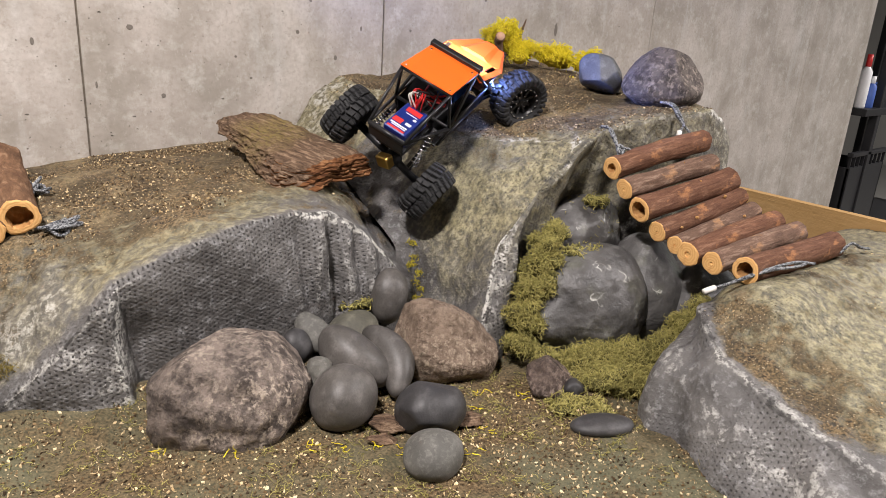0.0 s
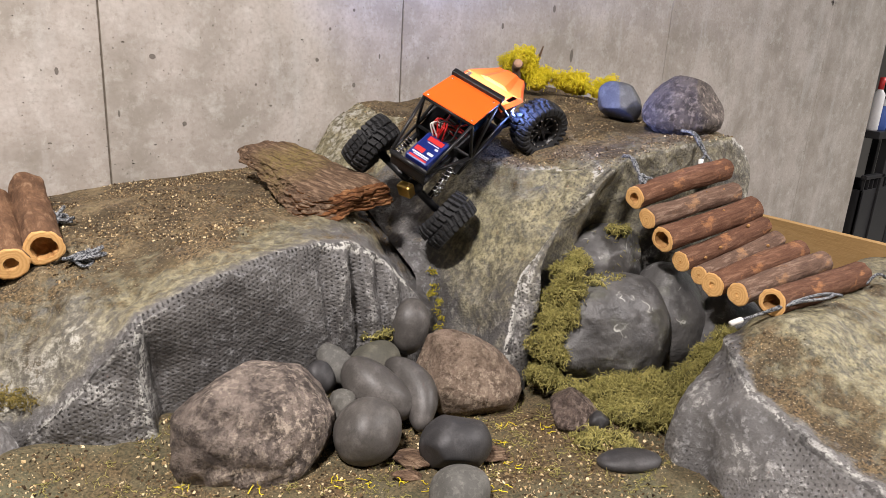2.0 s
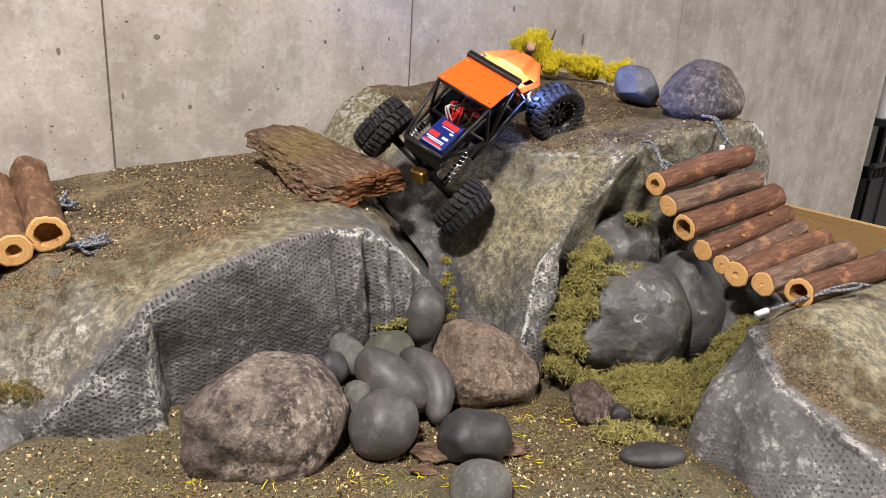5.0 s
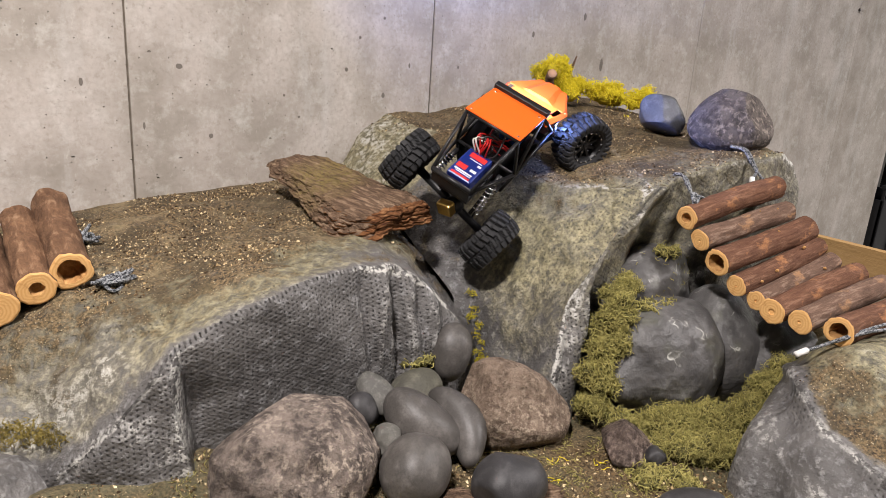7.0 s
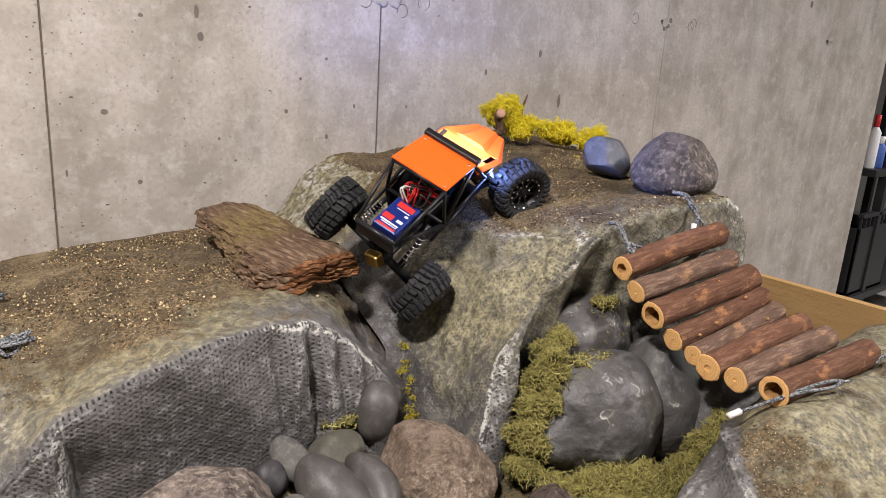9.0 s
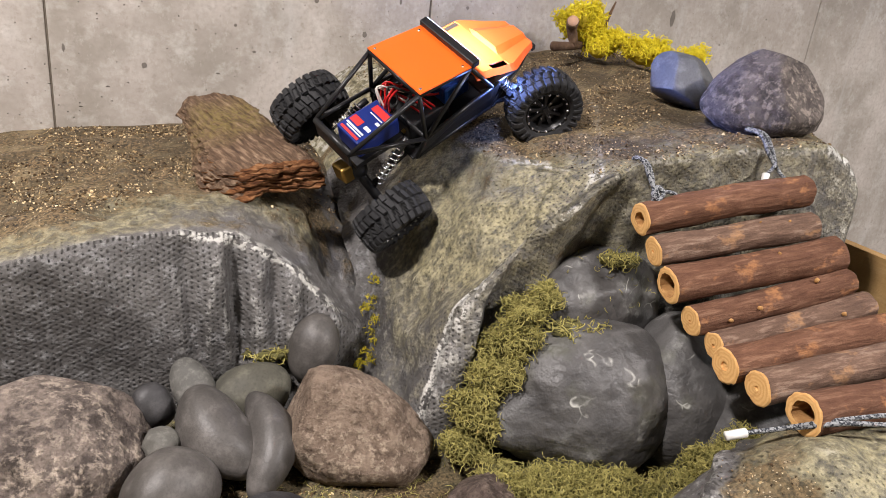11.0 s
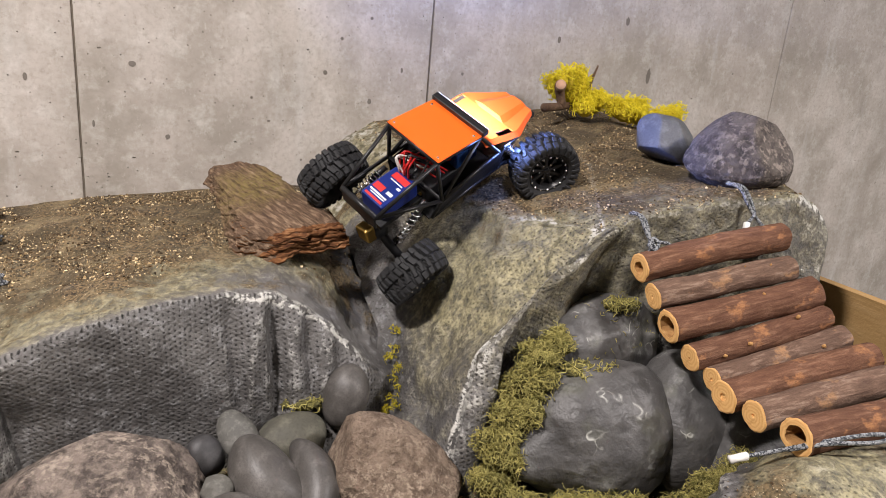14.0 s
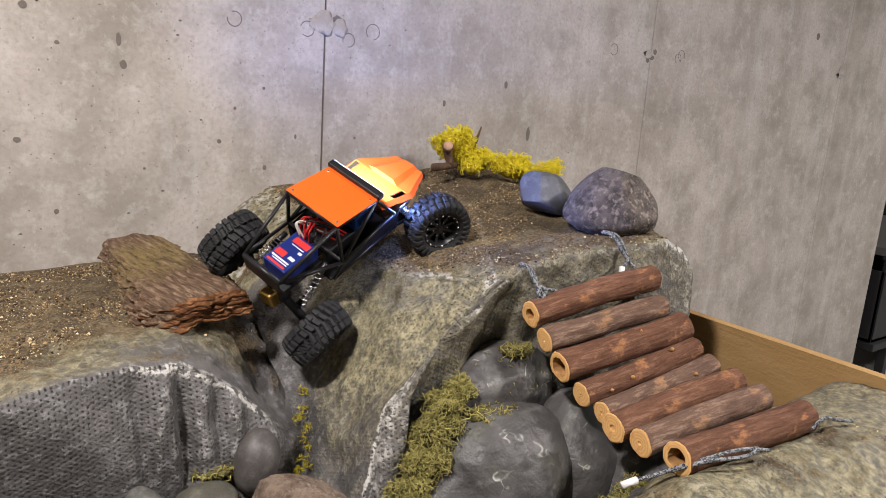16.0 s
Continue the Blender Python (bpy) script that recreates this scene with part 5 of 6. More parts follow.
cord([[(0.580, -0.866, 0.863), (0.605, -0.876, 0.869), (0.635, -0.900, 0.888), (0.69, -0.918, 0.897), (0.73, -0.93, 0.892)],
      [(0.615, -0.884, 0.874), (0.64, -0.91, 0.892), (0.68, -0.928, 0.896), (0.715, -0.925, 0.895), (0.70, -0.915, 0.893)]], "grey braided cord end with white tip by the bridge", [((0.582, -0.866, 0.863), (0.564, -0.861, 0.859))])
cord([[(0.845, -0.918, 0.885), (0.86, -0.925, 0.90), (0.88, -0.93, 0.895), (0.90, -0.925, 0.888), (0.93, -0.93, 0.882)]], "grey braided cord loop on the mound")
def tangle(at, size, seed, label, ends=()):
    """A small heap of knotted cord."""
    r = np.random.RandomState(seed)
    paths = []
    for _ in range(6):
        p = [np.array(at) + r.normal(size=3) * np.array(size) * 0.6 for _ in range(6)]
        paths.append([(q[0], q[1], max(q[2], at[2] - size[2] * 0.6)) for q in p])
    return cord(paths, label, ends)


tangle((-0.122, -0.185, 0.923), (0.019, 0.017, 0.011), 1, "grey cord knot behind the logs")
tangle((-0.118, -0.315, 0.901), (0.019, 0.016, 0.011), 4, "grey cord knot beside the logs")

# branch in the yellow moss
M_TWIG = bark_mat("brown_twig_bark", (0.07, 0.04, 0.025), (0.17, 0.11, 0.07), (0.3, 0.2, 0.13), (30, 30, 30))
twig = tagged(tube("branch", curve_through([(0.775, -0.155, 1.118), (0.82, -0.145, 1.12), (0.87, -0.13, 1.125), (0.92, -0.12, 1.13)], 14), np.linspace(0.008, 0.006, 14), M_TWIG, None, 10), "short brown branch in yellow moss with stubs", "branch")
tube("stub", curve_through([(0.825, -0.145, 1.12), (0.81, -0.15, 1.15), (0.805, -0.158, 1.156), (0.800, -0.166, 1.162)], 10), np.linspace(0.008, 0.011, 10), M_TWIG, twig, 10, "thick cut stub")
tube("stub", curve_through([(0.885, -0.13, 1.13), (0.893, -0.135, 1.17), (0.900, -0.14, 1.200)], 8), np.linspace(0.005, 0.0015, 8), M_TWIG, twig, 8, "pointed brown twig")
tube("cut_face", [(0.7997, -0.1664, 1.1622), (0.7988, -0.1678, 1.1632)], 0.0095, plain("pink_cut_wood", (0.5, 0.3, 0.2), 0.8), twig, 12, "pale cut face")


# ---- grit ----
def surface_points(ob, count, seed, least_up, keep=lambda p: True):
    """Random places on the level parts of a mesh, with their normals."""
    me = ob.data
    r = np.random.RandomState(seed)
    me.calc_loop_triangles()
    tri = np.array([t.vertices for t in me.loop_triangles])
    co = np.empty(len(me.vertices) * 3)
    me.vertices.foreach_get("co", co)
    co = co.reshape(-1, 3)
    A, B, C = co[tri[:, 0]], co[tri[:, 1]], co[tri[:, 2]]
    n = np.cross(B - A, C - A)
    area = np.linalg.norm(n, axis=1)
    up = np.abs(n[:, 2]) / (area + 1e-12)
    w = area * (up > least_up)
    pick = r.choice(len(tri), count, p=w / w.sum())
    a, b = r.rand(2, count)
    flip = a + b > 1
    a, b = np.where(flip, 1 - a, a), np.where(flip, 1 - b, b)
    P = A[pick] + (B - A)[pick] * a[:, None] + (C - A)[pick] * b[:, None]
    return np.array([p for p in P if keep(p)])


def grit(name, places, seed, small, large, mat, label):
    r = np.random.RandomState(seed)
    base = np.array([(1, 0, 0), (-1, 0, 0), (0, 1, 0), (0, -1, 0), (0, 0, 1), (0, 0, -1)], float)
    tri = np.array([(0, 2, 4), (2, 1, 4), (1, 3, 4), (3, 0, 4), (2, 0, 5), (1, 2, 5), (3, 1, 5), (0, 3, 5)])
    n = len(places)
    size = small + (large - small) * r.rand(n) ** 3
    q = r.normal(size=(n, 3, 3))
    V = np.einsum("kj,nij->nki", base, q / np.linalg.norm(q, axis=1)[:, None, :]) * size[:, None, None] * r.uniform(0.7, 1.3, (n, 6, 1)) + places[:, None, :] + np.array([0, 0, 1]) * (size * 0.3)[:, None, None]
    F = (tri[None] + 6 * np.arange(n)[:, None, None]).reshape(-1, 3)
    return tagged(new(name, mesh_of(name, V.reshape(-1, 3), F.tolist(), mat, False)), label, "grit", "", "stuff")


def patchy(scale, level, seed):
    return lambda p: noise.noise(Vector((p[0] * scale + seed, p[1] * scale, p[2] * 3))) > level


by_name = bpy.data.objects


def top_of(name):
    return next(o for o in bpy.data.objects[name].children if o.name.startswith("gritty_top"))


grit("grit", surface_points(by_name["ground"], 170000, 1, 0.5, lambda p: -1.05 < p[1] < -0.49 and -0.45 < p[0] < 0.62 and patchy(14, -0.25, 2)(p)), 2, 0.0008, 0.0028, M_GRIT, "pale and brown grit strewn over the soil")
grit("grit", surface_points(top_of("rock_ledge"), 34000, 3, 0.80, lambda p: p[1] > -0.37 + 0.08 * noise.noise(Vector((p[0] * 9, p[1] * 9, 3))) and p[0] > -0.22 and patchy(13, -0.1, 5)(p)), 4, 0.0006, 0.0024, M_GRIT, "pale grit strewn over the ledge top")
grit("grit", surface_points(top_of("rock_plateau"), 15000, 5, 0.86, patchy(9, -0.05, 8)), 6, 0.0006, 0.0022, M_GRIT, "pale grit strewn over the plateau top")
grit("grit", surface_points(by_name["rock_mound"], 10000, 7, 0.80, lambda p: 0.54 < p[0] < 0.95 and patchy(9, 0.0, 3)(p)), 8, 0.0006, 0.0018, M_GRIT, "pale grit strewn over the mound")

# scraps of yellow moss, bark chips and a leaf on the soil
def scraps(name, spots, count, length, radius, mat, label, seed):
    r = np.random.RandomState(seed)
    V, F = [], []
    for x, y in spots:
        for _ in range(count):
            p = np.array([x + r.normal() * 0.006, y + r.normal() * 0.006, ground_height(x, y) + 0.002])
            t = r.normal(size=3) * np.array([1, 1, 0.35])
            pts = [p]
            for _ in range(5):
                t = t + r.normal(size=3) * np.array([0.7, 0.7, 0.3])
                t /= np.linalg.norm(t)
                q = pts[-1] + t * length / 5
                q[2] = max(q[2], ground_height(q[0], q[1]) + 0.001)
                pts.append(q)
            v, f = tube_arrays(pts, np.linspace(radius, radius * 0.5, 6), 3, False)
            b = len(V)
            V += v
            F += [tuple(i + b for i in q) for q in f]
    return tagged(new(name, mesh_of(name, V, F, mat)), label, "moss", "", "stuff")


SPOTS = [(0.085, -0.712), (0.115, -0.738), (0.14, -0.765), (0.052, -0.685), (0.235, -0.735), (0.255, -0.775), (0.275, -0.725), (-0.03, -0.655), (-0.10, -0.60), (0.31, -0.70), (0.345, -0.745), (0.20, -0.80)]
scraps("moss_scraps", SPOTS, 4, 0.016, 0.0007, M_MOSSY, "bright yellow moss threads scattered on the soil", 2)
r = np.random.RandomState(12)
LOOSE = [(x, y) for x, y in zip(r.uniform(-0.38, 0.42, 900), r.uniform(-0.98, -0.50, 900)) if noise.noise(Vector((x * 9, y * 9, 2))) > -0.1]
scraps("moss_scraps", LOOSE, 5, 0.011, 0.00045, M_MOSSG, "olive moss wisps scattered over the soil", 5)
for at, size, seed, label in (((0.148, -0.705, 0.712), (0.026, 0.016, 0.009), 61, "reddish bark chip lying by the pebbles"), ((0.128, -0.728, 0.710), (0.018, 0.012, 0.006), 62, "small reddish bark chip on the soil"), ((0.245, -0.745, 0.709), (0.03, 0.02, 0.004), 63, "flat brown bark flake on the soil"), ((0.415, -0.745, 0.712), (0.012, 0.009, 0.006), 64, "small brown bark chip by the moss")):
    stone("bark_chip", at, size, seed, M_BARK, label, "bark", (0, 10, seed * 17), facet=0.9, lump=0.5, rough=0.22, subdiv=4)

# ---- model buggy ----
def metal(name, c, rough, bump=0.0002):
    return plain(name, c, rough, 1.0, 300, 0.12, bump)


M_TYRE = plain("black_rubber", (0.017, 0.017, 0.018), 0.72, 0, 150, 0.5, 0.0006)
M_BLACK = plain("black_plastic", (0.012, 0.012, 0.013), 0.38, 0, 300, 0.3, 0.0001)
M_ORANGE = plain("orange_paint", (0.90, 0.125, 0.011), 0.38, 0, 40, 0.06, 0.0)
M_ORANGE.node_tree.nodes["Principled BSDF"].inputs["Coat Weight"].default_value = 0.35
M_ORANGE.node_tree.nodes["Principled BSDF"].inputs["Coat Roughness"].default_value = 0.25
M_BLUE = plain("blue_wrap", (0.008, 0.022, 0.16), 0.32, 0, 60, 0.15, 0.0)
M_SILVER = metal("silver_spring", (0.72, 0.72, 0.74), 0.25)
M_BRASS = metal("brass_cover", (0.72, 0.47, 0.14), 0.32)
M_REDW = plain("red_wire", (0.45, 0.012, 0.012), 0.4)
M_WHITEW = plain("white_wire", (0.72, 0.7, 0.66), 0.4)
M_REDLABEL = plain("red_label", (0.62, 0.03, 0.03), 0.4)
M_WHITELABEL = plain("white_label", (0.7, 0.7, 0.72), 0.4)


def glow(name, c, strength):
    m = Mat(name)
    m.put(m.b.inputs["Emission Color"], c)
    m.b.inputs["Emission Strength"].default_value = strength
    return m.m


M_LED = glow("blue_white_led", (0.45, 0.55, 1.0), 14.0)

CAR = pose(0.450, -0.394, 1.0455, 26.1, -28.6, 11.4)
car = new("model_buggy")
car.matrix_world = CAR
tagged(car, "orange and black radio-controlled rock crawler buggy, climbing", "model car")


def inside(p):
    return CAR.inverted() @ Vector(p)


def rod(name, a, b, r, mat, parent, sides=10, label=""):
    return tube(name, [a, b], r, mat, parent, sides, label)


def ring_mesh(profile, segs=40, turn=0.0):
    """A lathed ring about the y axis from (y, r) pairs."""
    V, F = [], []
    n = len(profile)
    for i in range(segs):
        a = 2 * math.pi * i / segs + turn
        for y, r in profile:
            V.append((r * math.cos(a), y, r * math.sin(a)))
    for i in range(segs):
        k = (i + 1) % segs
        for j in range(n - 1):
            F.append((i * n + j, k * n + j, k * n + j + 1, i * n + j + 1))
    return V, F


TYRE_R = 0.049


def tyre_mesh():
    """One moulded tyre: a lathed carcass with two staggered rows of knobs raised from it."""
    lane = [-0.0150, -0.0190, -0.0208, -0.0212, -0.0216, -0.0216, -0.0205, -0.0170, -0.0140, -0.0134, -0.0125, -0.0070, -0.0016, -0.0012]
    base = [0.0270, 0.0300, 0.0330, 0.0337, 0.0380, 0.0388, 0.0410, 0.0425, 0.0432, 0.0433, 0.0436, 0.0440, 0.0442, 0.0442]
    rows = [(y, r, -1) for y, r in zip(lane, base)] + [(-y, r, 1) for y, r in zip(lane[::-1], base[::-1])]
    knobs, fine = 26, 9
    V, F = [], []
    n, m = len(rows), knobs * fine
    for i in range(m):
        for y, r, side in rows:
            flat = abs(y)
            skew = (flat - 0.007) * 26 if flat < 0.013 else 0.0
            at = (i / fine + (0.5 if side > 0 else 0.0) + skew) % 1.0
            gain = 0.0
            if 0.0016 <= flat <= 0.0130 and 0.12 < at < 0.72:
                gain = 0.0050
            elif flat >= 0.0140 and r > 0.0385 and 0.10 < (at + 0.2) % 1.0 < 0.72:
                gain = 0.0048
            elif 0.0335 <= r <= 0.0385 and 0.25 < (at + 0.2) % 1.0 < 0.6:
                gain = 0.0012
            a = 2 * math.pi * i / m
            side_out = 0.0016 * side if gain and flat > 0.019 else 0.0
            V.append(((r + gain) * math.cos(a), y + side_out, (r + gain) * math.sin(a)))
    for i in range(m):
        k = (i + 1) % m
        F += [(i * n + j, k * n + j, k * n + j + 1, i * n + j + 1) for j in range(n - 1)]
    return mesh_of("tyre", V, F, M_TYRE, False)


def rim_mesh():
    V, F = ring_mesh([(-0.015, 0.0265), (-0.004, 0.022), (0.004, 0.021), (0.012, 0.0245), (0.0165, 0.0265), (0.018, 0.0275), (0.0165, 0.0285)], 36)
    bm = bmesh.new()
    bm.from_mesh(mesh_of("r", V, F))
    box(bm, -0.004, 0.004, 0.004, 0.012, -0.004, 0.004, None, 0.001)
    V, F = ring_mesh([(0.004, 0.0), (0.004, 0.022)], 24)
    bm.from_mesh(mesh_of("d", V, F))
    out = bpy.data.meshes.new("wheel")
    bm.to_mesh(out)
    bm.free()
    out.materials.append(M_BLACK)
    return out


def spoke_mesh():
    bm = bmesh.new()
    box(bm, -0.0022, 0.0022, 0.005, 0.010, 0.003, 0.0235, None, 0.0006)
    out = bpy.data.meshes.new("spoke")
    bm.to_mesh(out)
    bm.free()
    out.materials.append(M_BLACK)
    return out


def bolts_mesh():
    bm = bmesh.new()
    for i in range(16):
        r = bmesh.ops.create_icosphere(bm, subdivisions=1, radius=0.0019)["verts"]
        bmesh.ops.transform(bm, matrix=pose(0, 0, 0, 0, 22.5 * i, 0) @ pose(0, 0.0182, 0.0265), verts=r)
    for i in range(6):
        r = bmesh.ops.create_icosphere(bm, subdivisions=1, radius=0.0017)["verts"]
        bmesh.ops.transform(bm, matrix=pose(0, 0, 0, 0, 60 * i + 9, 0) @ pose(0, 0.0112, 0.0115), verts=r)
    out = bpy.data.meshes.new("bolts")
    bm.to_mesh(out)
    bm.free()
    out.materials.append(M_SILVER)
    return out


TYRE, RIM, BOLTS, SPOKE = tyre_mesh(), rim_mesh(), bolts_mesh(), spoke_mesh()
FR, FL = inside((0.587, -0.447, 1.068)), inside((0.533, -0.292, 1.086))
RR, RL = inside((0.393, -0.450, 0.926)), inside((0.311, -0.345, 1.038))


def wheel(at, mate, spin, steer=0.0):
    """One wheel on the line from its mate through at."""
    out = (at - mate).normalized()
    fwd = Vector((1, 0, 0))
    fwd = (fwd - out * fwd.dot(out)).normalized()
    up = fwd.cross(out)
    m = Matrix((fwd, out, up)).transposed().to_4x4()
    if m.determinant() < 0:
        m = Matrix((fwd, out, -up)).transposed().to_4x4()
    w = part("wheel", RIM, None, car, "black beadlock wheel")
    w.matrix_local = Matrix.Translation(at) @ m @ pose(0, 0, 0, 0, 0, steer) @ pose(0, 0, 0, 0, spin, 0)
    part("tyre", TYRE, None, w, "black knobbly rubber tyre")
    part("bolts", BOLTS, None, w, "silver wheel bolts")
    for i in range(9):
        part("spoke", SPOKE, None, w).matrix_local = pose(0, 0, 0, 0, 40 * i, 0)
    return w


wheel(FR, FL, 11, 28)
wheel(FL, FR, 47, -28)
wheel(RR, RL, 23)
wheel(RL, RR, 66)


def axle(a, b, name):
    mid = (a + b) / 2
    ax = rod(name, a.lerp(b, 0.12), b.lerp(a, 0.12), 0.0065, M_BLACK, car, 10)
    bm = bmesh.new()
    bmesh.ops.create_uvsphere(bm, u_segments=16, v_segments=10, radius=0.016)
    for v in bm.verts:
        v.co.x *= 0.9
    part("differential", bm, M_BLACK, ax, "", True).matrix_local = Matrix.Translation(mid.lerp(a, 0.12))
    return ax, mid


rear_axle, rear_mid = axle(RR, RL, "rear_axle")
front_axle, front_mid = axle(FR, FL, "front_axle")
bm = bmesh.new()
box(bm, -0.008, 0.008, -0.013, 0.013, -0.011, 0.011, None, 0.003)
part("differential_cover", bm, M_BRASS, rear_axle, "shiny brass differential cover").matrix_local = Matrix.Translation(rear_mid + Vector((-0.016, -0.006, 0))) @ pose(0, 0, 0, -20, 0, 0)
for end, mate in ((FR, FL), (FL, FR)):
    bm = bmesh.new()
    box(bm, -0.009, 0.009, -0.006, 0.006, -0.012, 0.012, None, 0.002)
    part("knuckle", bm, M_BRASS, front_axle, "brass steering knuckle").matrix_local = Matrix.Translation(end.lerp(mate, 0.17))

# cage of thin black bars; x ahead, y to its left, z up
C = {"roof_r": (-0.045, 0.046, 0.098), "roof_f": (0.033, 0.044, 0.088), "tail": (-0.138, 0.034, 0.058), "belt_r": (-0.045, 0.054, 0.032), "belt_f": (0.062, 0.052, 0.044), "nose": (0.150, 0.024, 0.032), "sill_r": (-0.05, 0.04, -0.012), "sill_f": (0.075, 0.036, -0.012), "nose_low": (0.140, 0.022, 0.008)}
LINKS = [("tail", "roof_r"), ("roof_r", "roof_f"), ("roof_f", "belt_f"), ("belt_f", "belt_r"), ("belt_r", "tail"), ("belt_r", "roof_r"), ("belt_r", "sill_r"), ("sill_r", "sill_f"), ("belt_f", "nose"), ("sill_f", "nose_low"), ("nose", "nose_low"), ("belt_r", "roof_f")]
for s in (1, -1):
    for a, b in LINKS:
        pa, pb = C[a], C[b]
        rod("cage_bar", (pa[0], s * pa[1], pa[2]), (pb[0], s * pb[1], pb[2]), 0.0028, M_BLACK, car, 8)
for k, r in (("tail", 0.004), ("roof_r", 0.0028), ("roof_f", 0.0028), ("nose", 0.0035), ("nose_low", 0.003), ("belt_r", 0.0028)):
    p = C[k]
    rod("cross_bar", (p[0], p[1], p[2]), (p[0], -p[1], p[2]), r, M_BLACK, car, 8)


def panel(name, corners, thick, mat, label, slots=()):
    """A thin plate over four or more corners, in order round it."""
    bm = bmesh.new()
    vs = [bm.verts.new(c) for c in corners]
    f = bm.faces.new(vs)
    bmesh.ops.recalc_face_normals(bm, faces=[f])
    if f.normal.z < 0:
        f.normal_flip()
    top = bmesh.ops.extrude_face_region(bm, geom=[f])
    bmesh.ops.translate(bm, vec=Vector((0, 0, thick)), verts=[v for v in top["geom"] if isinstance(v, bmesh.types.BMVert)])
    bmesh.ops.recalc_face_normals(bm, faces=bm.faces)
    bmesh.ops.bevel(bm, geom=list(bm.edges), offset=min(thick * 0.3, 0.0006), segments=2, affect="EDGES")
    return part(name, bm, mat, car, label)


roof = panel("roof_panel", [(-0.046, 0.049, 0.1010), (-0.046, -0.049, 0.1010), (0.033, -0.047, 0.0905), (0.033, 0.047, 0.0905)], 0.0018, M_ORANGE, "flat orange roof panel")
for x, y in ((-0.040, 0.042), (-0.040, -0.042), (0.024, 0.040), (0.024, -0.040)):
    rod("screw", (x, y, 0.100 - (x + 0.046) * 0.133), (x, y, 0.1033 - (x + 0.046) * 0.133), 0.0018, M_SILVER, roof, 8)

# hood with two slots and a raised middle
def hood_mesh():
    bm = bmesh.new()
    xs = [0.040, 0.066, 0.074, 0.090, 0.096, 0.102, 0.130, 0.154]
    half = [0.049, 0.053, 0.055, 0.057, 0.0575, 0.055, 0.040, 0.029]
    zs = [0.070, 0.066, 0.064, 0.061, 0.059, 0.057, 0.048, 0.041]
    cols = [-1, -0.88, -0.72, -0.52, -0.32, 0.32, 0.52, 0.72, 0.88, 1]
    grid = []
    for x, h, z in zip(xs, half, zs):
        row = []
        for c in cols:
            raise_ = 0.006 if abs(c) <= 0.33 and x > 0.09 else (0.0025 if abs(c) <= 0.89 else -0.004)
            row.append(bm.verts.new((x, c * h, z + raise_)))
        grid.append(row)
    for i in range(len(xs) - 1):
        for j in range(len(cols) - 1):
            if i == 2 and j in (1, 7):
                continue
            if i == 1 and j in (1, 7):
                continue
            bm.faces.new((grid[i][j], grid[i + 1][j], grid[i + 1][j + 1], grid[i][j + 1]))
    bmesh.ops.recalc_face_normals(bm, faces=bm.faces)
    if sum(f.normal.z for f in bm.faces) < 0:
        bmesh.ops.reverse_faces(bm, faces=bm.faces)
    bmesh.ops.solidify(bm, geom=list(bm.faces), thickness=0.0015)
    bmesh.ops.recalc_face_normals(bm, faces=bm.faces)
    return bm


part("hood", hood_mesh(), M_ORANGE, car, "bevelled orange hood with two slots")
bm = bmesh.new()
box(bm, 0.045, 0.110, -0.050, 0.050, 0.042, 0.046, None, 0.001)
part("hood_liner", bm, M_BLACK, car)
bm = bmesh.new()
box(bm, -0.1405, -0.1375, -0.033, 0.033, 0.036, 0.056, None, 0.001)
part("tail_plate", bm, M_BLACK, car, "black plate under the tail bar")
bm = bmesh.new()
box(bm, 0.152, 0.158, -0.030, 0.030, 0.031, 0.039, None, 0.001)
part("front_bumper", bm, M_BLACK, car, "black front bumper bar")
bm = bmesh.new()
box(bm, 0.032, 0.043, -0.049, 0.049, 0.090, 0.099, None, 0.0015)
bar = part("light_bar", bm, M_BLACK, car, "black roof light bar, lit")
bm = bmesh.new()
for i in range(12):
    y = -0.044 + 0.008 * i
    box(bm, 0.0432, 0.0440, y - 0.003, y + 0.003, 0.0920, 0.0970)
part("led_strip", bm, M_LED, bar, "glowing blue-white lamps")
for s in (1, -1):
    bm = bmesh.new()
    vs = [bm.verts.new((x, s * y, z)) for x, y, z in ((-0.05, 0.052, 0.026), (0.062, 0.052, 0.048), (0.088, 0.046, 0.044), (0.078, 0.037, -0.012), (-0.045, 0.04, -0.012))]
    f = bm.faces.new(vs)
    e = bmesh.ops.extrude_face_region(bm, geom=[f])
    bmesh.ops.translate(bm, vec=Vector((0, -s * 0.0015, 0)), verts=[v for v in e["geom"] if isinstance(v, bmesh.types.BMVert)])
    bmesh.ops.recalc_face_normals(bm, faces=bm.faces)
    part("side_panel", bm, M_BLACK, car, "black side panel")
bm = bmesh.new()
box(bm, -0.055, 0.085, -0.038, 0.038, -0.016, -0.012, None, 0.001)
part("skid_plate", bm, M_BLACK, car)
bm = bmesh.new()
box(bm, -0.128, -0.055, -0.026, 0.026, 0.014, 0.022, None, 0.001)
part("battery_tray", bm, M_BLACK, car)
bm = bmesh.new()
box(bm, -0.120, -0.058, -0.021, 0.021, 0.023, 0.050, None, 0.003)
battery = part("battery", bm, M_BLUE, car, "blue battery pack with red label")
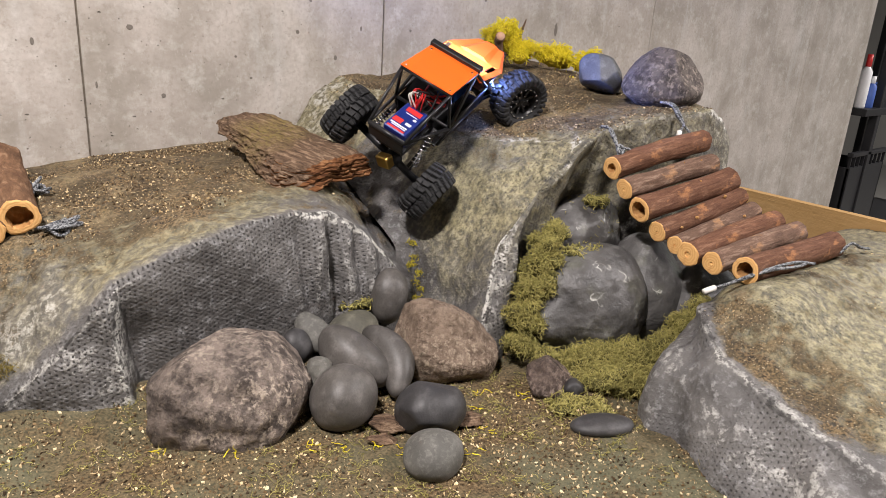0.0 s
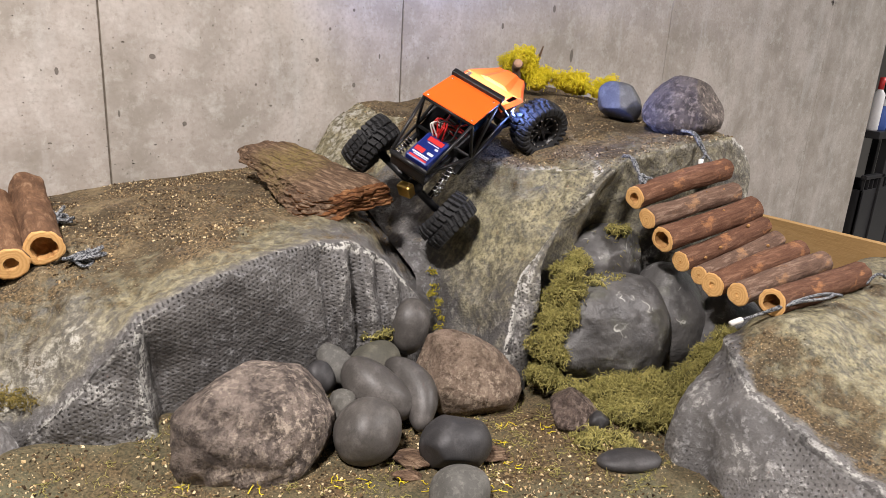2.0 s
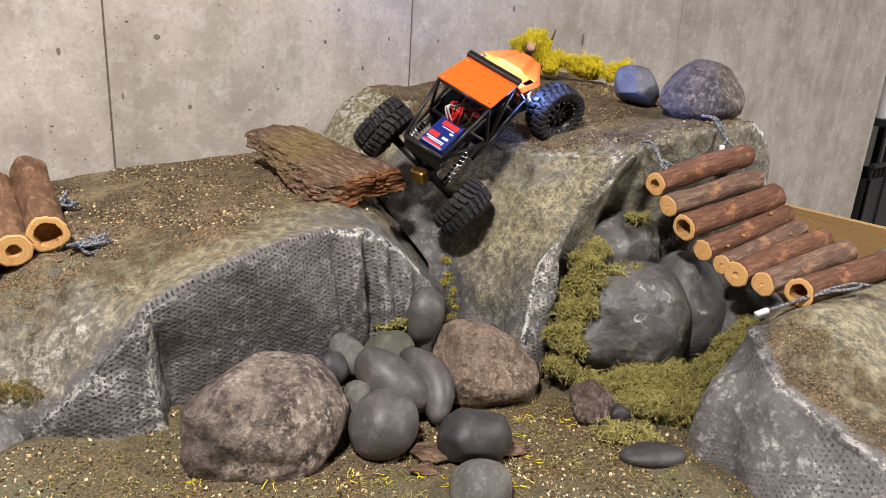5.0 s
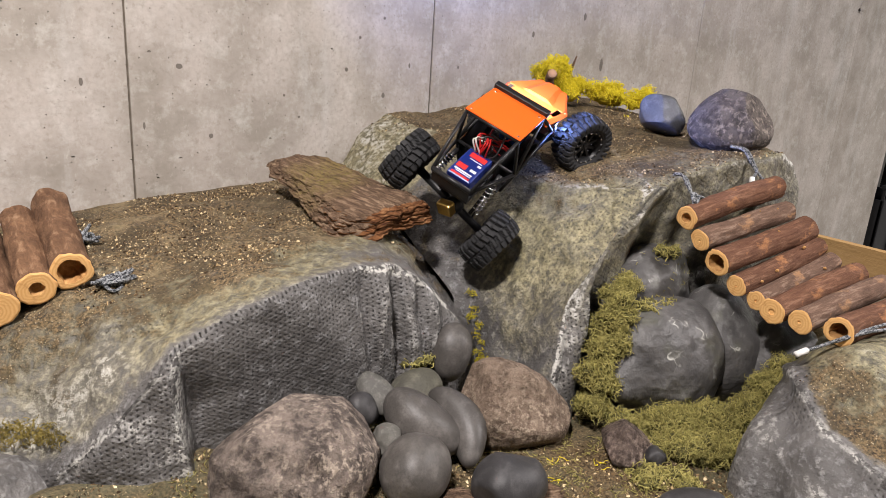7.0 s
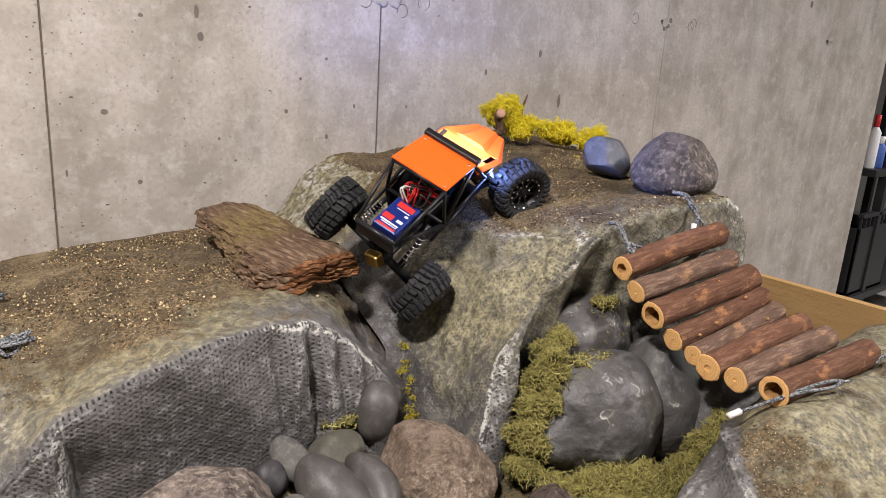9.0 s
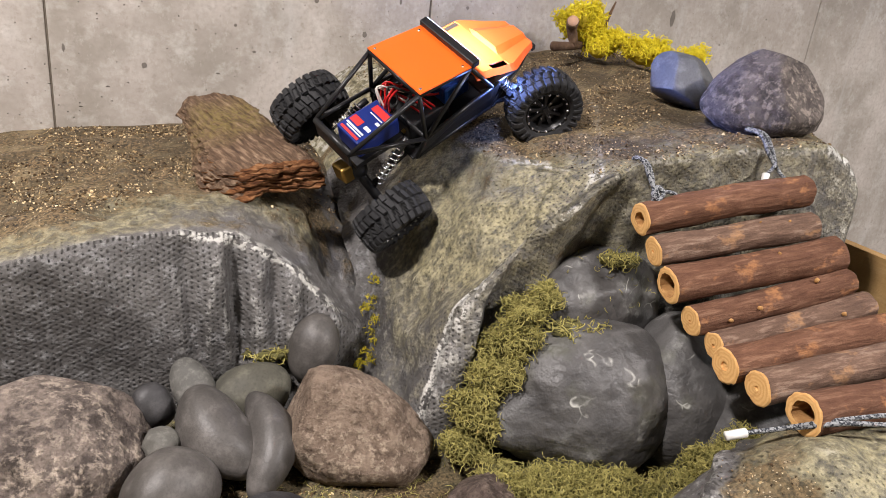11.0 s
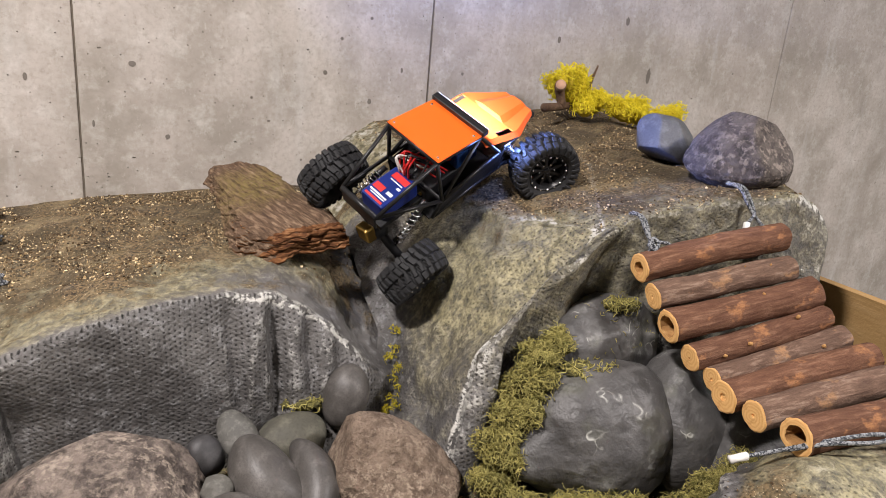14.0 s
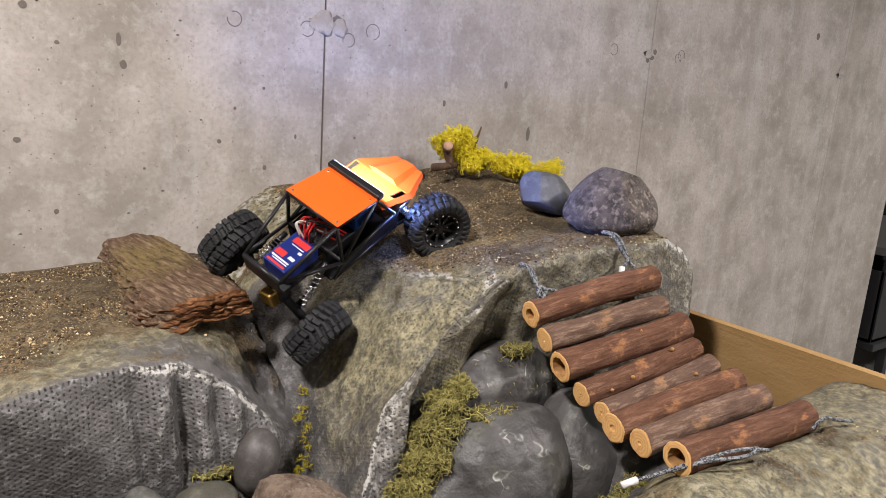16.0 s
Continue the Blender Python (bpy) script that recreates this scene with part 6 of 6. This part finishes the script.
for x0, x1, y0, y1, mat in ((-0.075, -0.065, -0.016, 0.012, M_REDLABEL), (-0.103, -0.093, 0.000, 0.017, M_REDLABEL), (-0.117, -0.1135, -0.016, 0.016, M_REDLABEL), (-0.108, -0.1055, -0.015, 0.016, M_WHITELABEL), (-0.100, -0.095, -0.016, -0.006, M_WHITELABEL), (-0.111, -0.1095, -0.015, 0.012, M_WHITELABEL), (-0.086, -0.082, -0.016, -0.010, M_WHITELABEL), (-0.079, -0.0775, -0.014, 0.008, M_WHITELABEL)):
    bm = bmesh.new()
    box(bm, x0, x1, y0, y1, 0.0500, 0.0504)
    part("label_bar", bm, mat, battery)
bm = bmesh.new()
box(bm, -0.045, 0.02, -0.022, 0.024, -0.010, 0.022, None, 0.003)
part("motor_box", bm, M_BLACK, car)
bm = bmesh.new()
box(bm, 0.01, 0.05, -0.024, 0.012, 0.024, 0.050, None, 0.003)
part("servo", bm, plain("blue_servo", (0.03, 0.10, 0.35), 0.3, 0.6), car, "blue servo")
rng = random.Random(4)
for i in range(11):
    y = rng.uniform(-0.03, 0.03)
    a = Vector((-0.062, rng.uniform(-0.01, 0.012), 0.050))
    b = Vector((rng.uniform(-0.02, 0.03), y, rng.uniform(0.02, 0.05)))
    pts = [a, a + Vector((rng.uniform(0.0, 0.015), rng.uniform(-0.015, 0.015), rng.uniform(0.008, 0.028))), (a + b) / 2 + Vector((0, rng.uniform(-0.02, 0.02), rng.uniform(0.01, 0.03))), b]
    tube("wire", curve_through([tuple(p) for p in pts], 16), 0.0014, (M_REDW, M_REDW, M_BLACK, M_WHITEW)[i % 4], car, 6)


def shock(top, low, name="shock"):
    top, low = Vector(top), Vector(low)
    d = rod(name, top, top.lerp(low, 0.5), 0.0042, M_BLACK, car, 10, "black shock absorber with silver spring")
    rod("shaft", top.lerp(low, 0.4), low, 0.0018, M_SILVER, d, 8)
    n, turns = 90, 7
    ax = (low - top).normalized()
    side = ax.orthogonal().normalized()
    other = ax.cross(side)
    L = (low - top).length
    pts = [top + ax * L * (0.2 + 0.68 * i / (n - 1)) + 0.0062 * (math.cos(2 * math.pi * turns * i / (n - 1)) * side + math.sin(2 * math.pi * turns * i / (n - 1)) * other) for i in range(n)]
    v, f = tube_arrays([tuple(p) for p in pts], 0.0011, 5)
    part("spring", mesh_of("spring", v, f, M_SILVER), None, d, "silver coil spring")


shock((-0.062, -0.040, 0.034), RR.lerp(RL, 0.24) + Vector((0.004, 0, 0.004)))
shock((-0.062, 0.040, 0.034), RL.lerp(RR, 0.24) + Vector((0.004, 0, 0.004)))
shock((0.082, -0.038, 0.040), FR.lerp(FL, 0.26) + Vector((-0.004, 0, 0.004)))
shock((0.082, 0.038, 0.040), FL.lerp(FR, 0.26) + Vector((-0.004, 0, 0.004)))
for s, a, b in ((-1, RR, RL), (1, RL, RR)):
    rod("link", (-0.03, s * 0.022, -0.012), a.lerp(b, 0.28), 0.003, M_BLACK, car, 8)
    rod("link", (-0.035, s * 0.012, 0.012), a.lerp(b, 0.4) + Vector((0, 0, 0.012)), 0.0028, M_BRASS, car, 8, "brass link rod")
for s, a, b in ((-1, FR, FL), (1, FL, FR)):
    rod("link", (0.05, s * 0.022, -0.012), a.lerp(b, 0.28), 0.003, M_BLACK, car, 8)

# the lamp of the light bar and the rock lights under the body
data = bpy.data.lights.new("light_bar_beam", "AREA")
data.shape, data.size, data.size_y, data.energy, data.color = "RECTANGLE", 0.09, 0.006, 3.8, (0.21, 0.33, 1.0)
lamp = new("light_bar_beam", data)
lamp.matrix_world = CAR @ look((0.0455, 0, 0.0945), (0.6, 0, 0.20))
for where in ((0.088, -0.055, 0.036),):
    data = bpy.data.lights.new("rock_light", "POINT")
    data.energy, data.color, data.shadow_soft_size = 0.28, (0.22, 0.35, 1.0), 0.004
    lamp = new("rock_light", data)
    lamp.matrix_world = CAR @ Matrix.Translation(where)
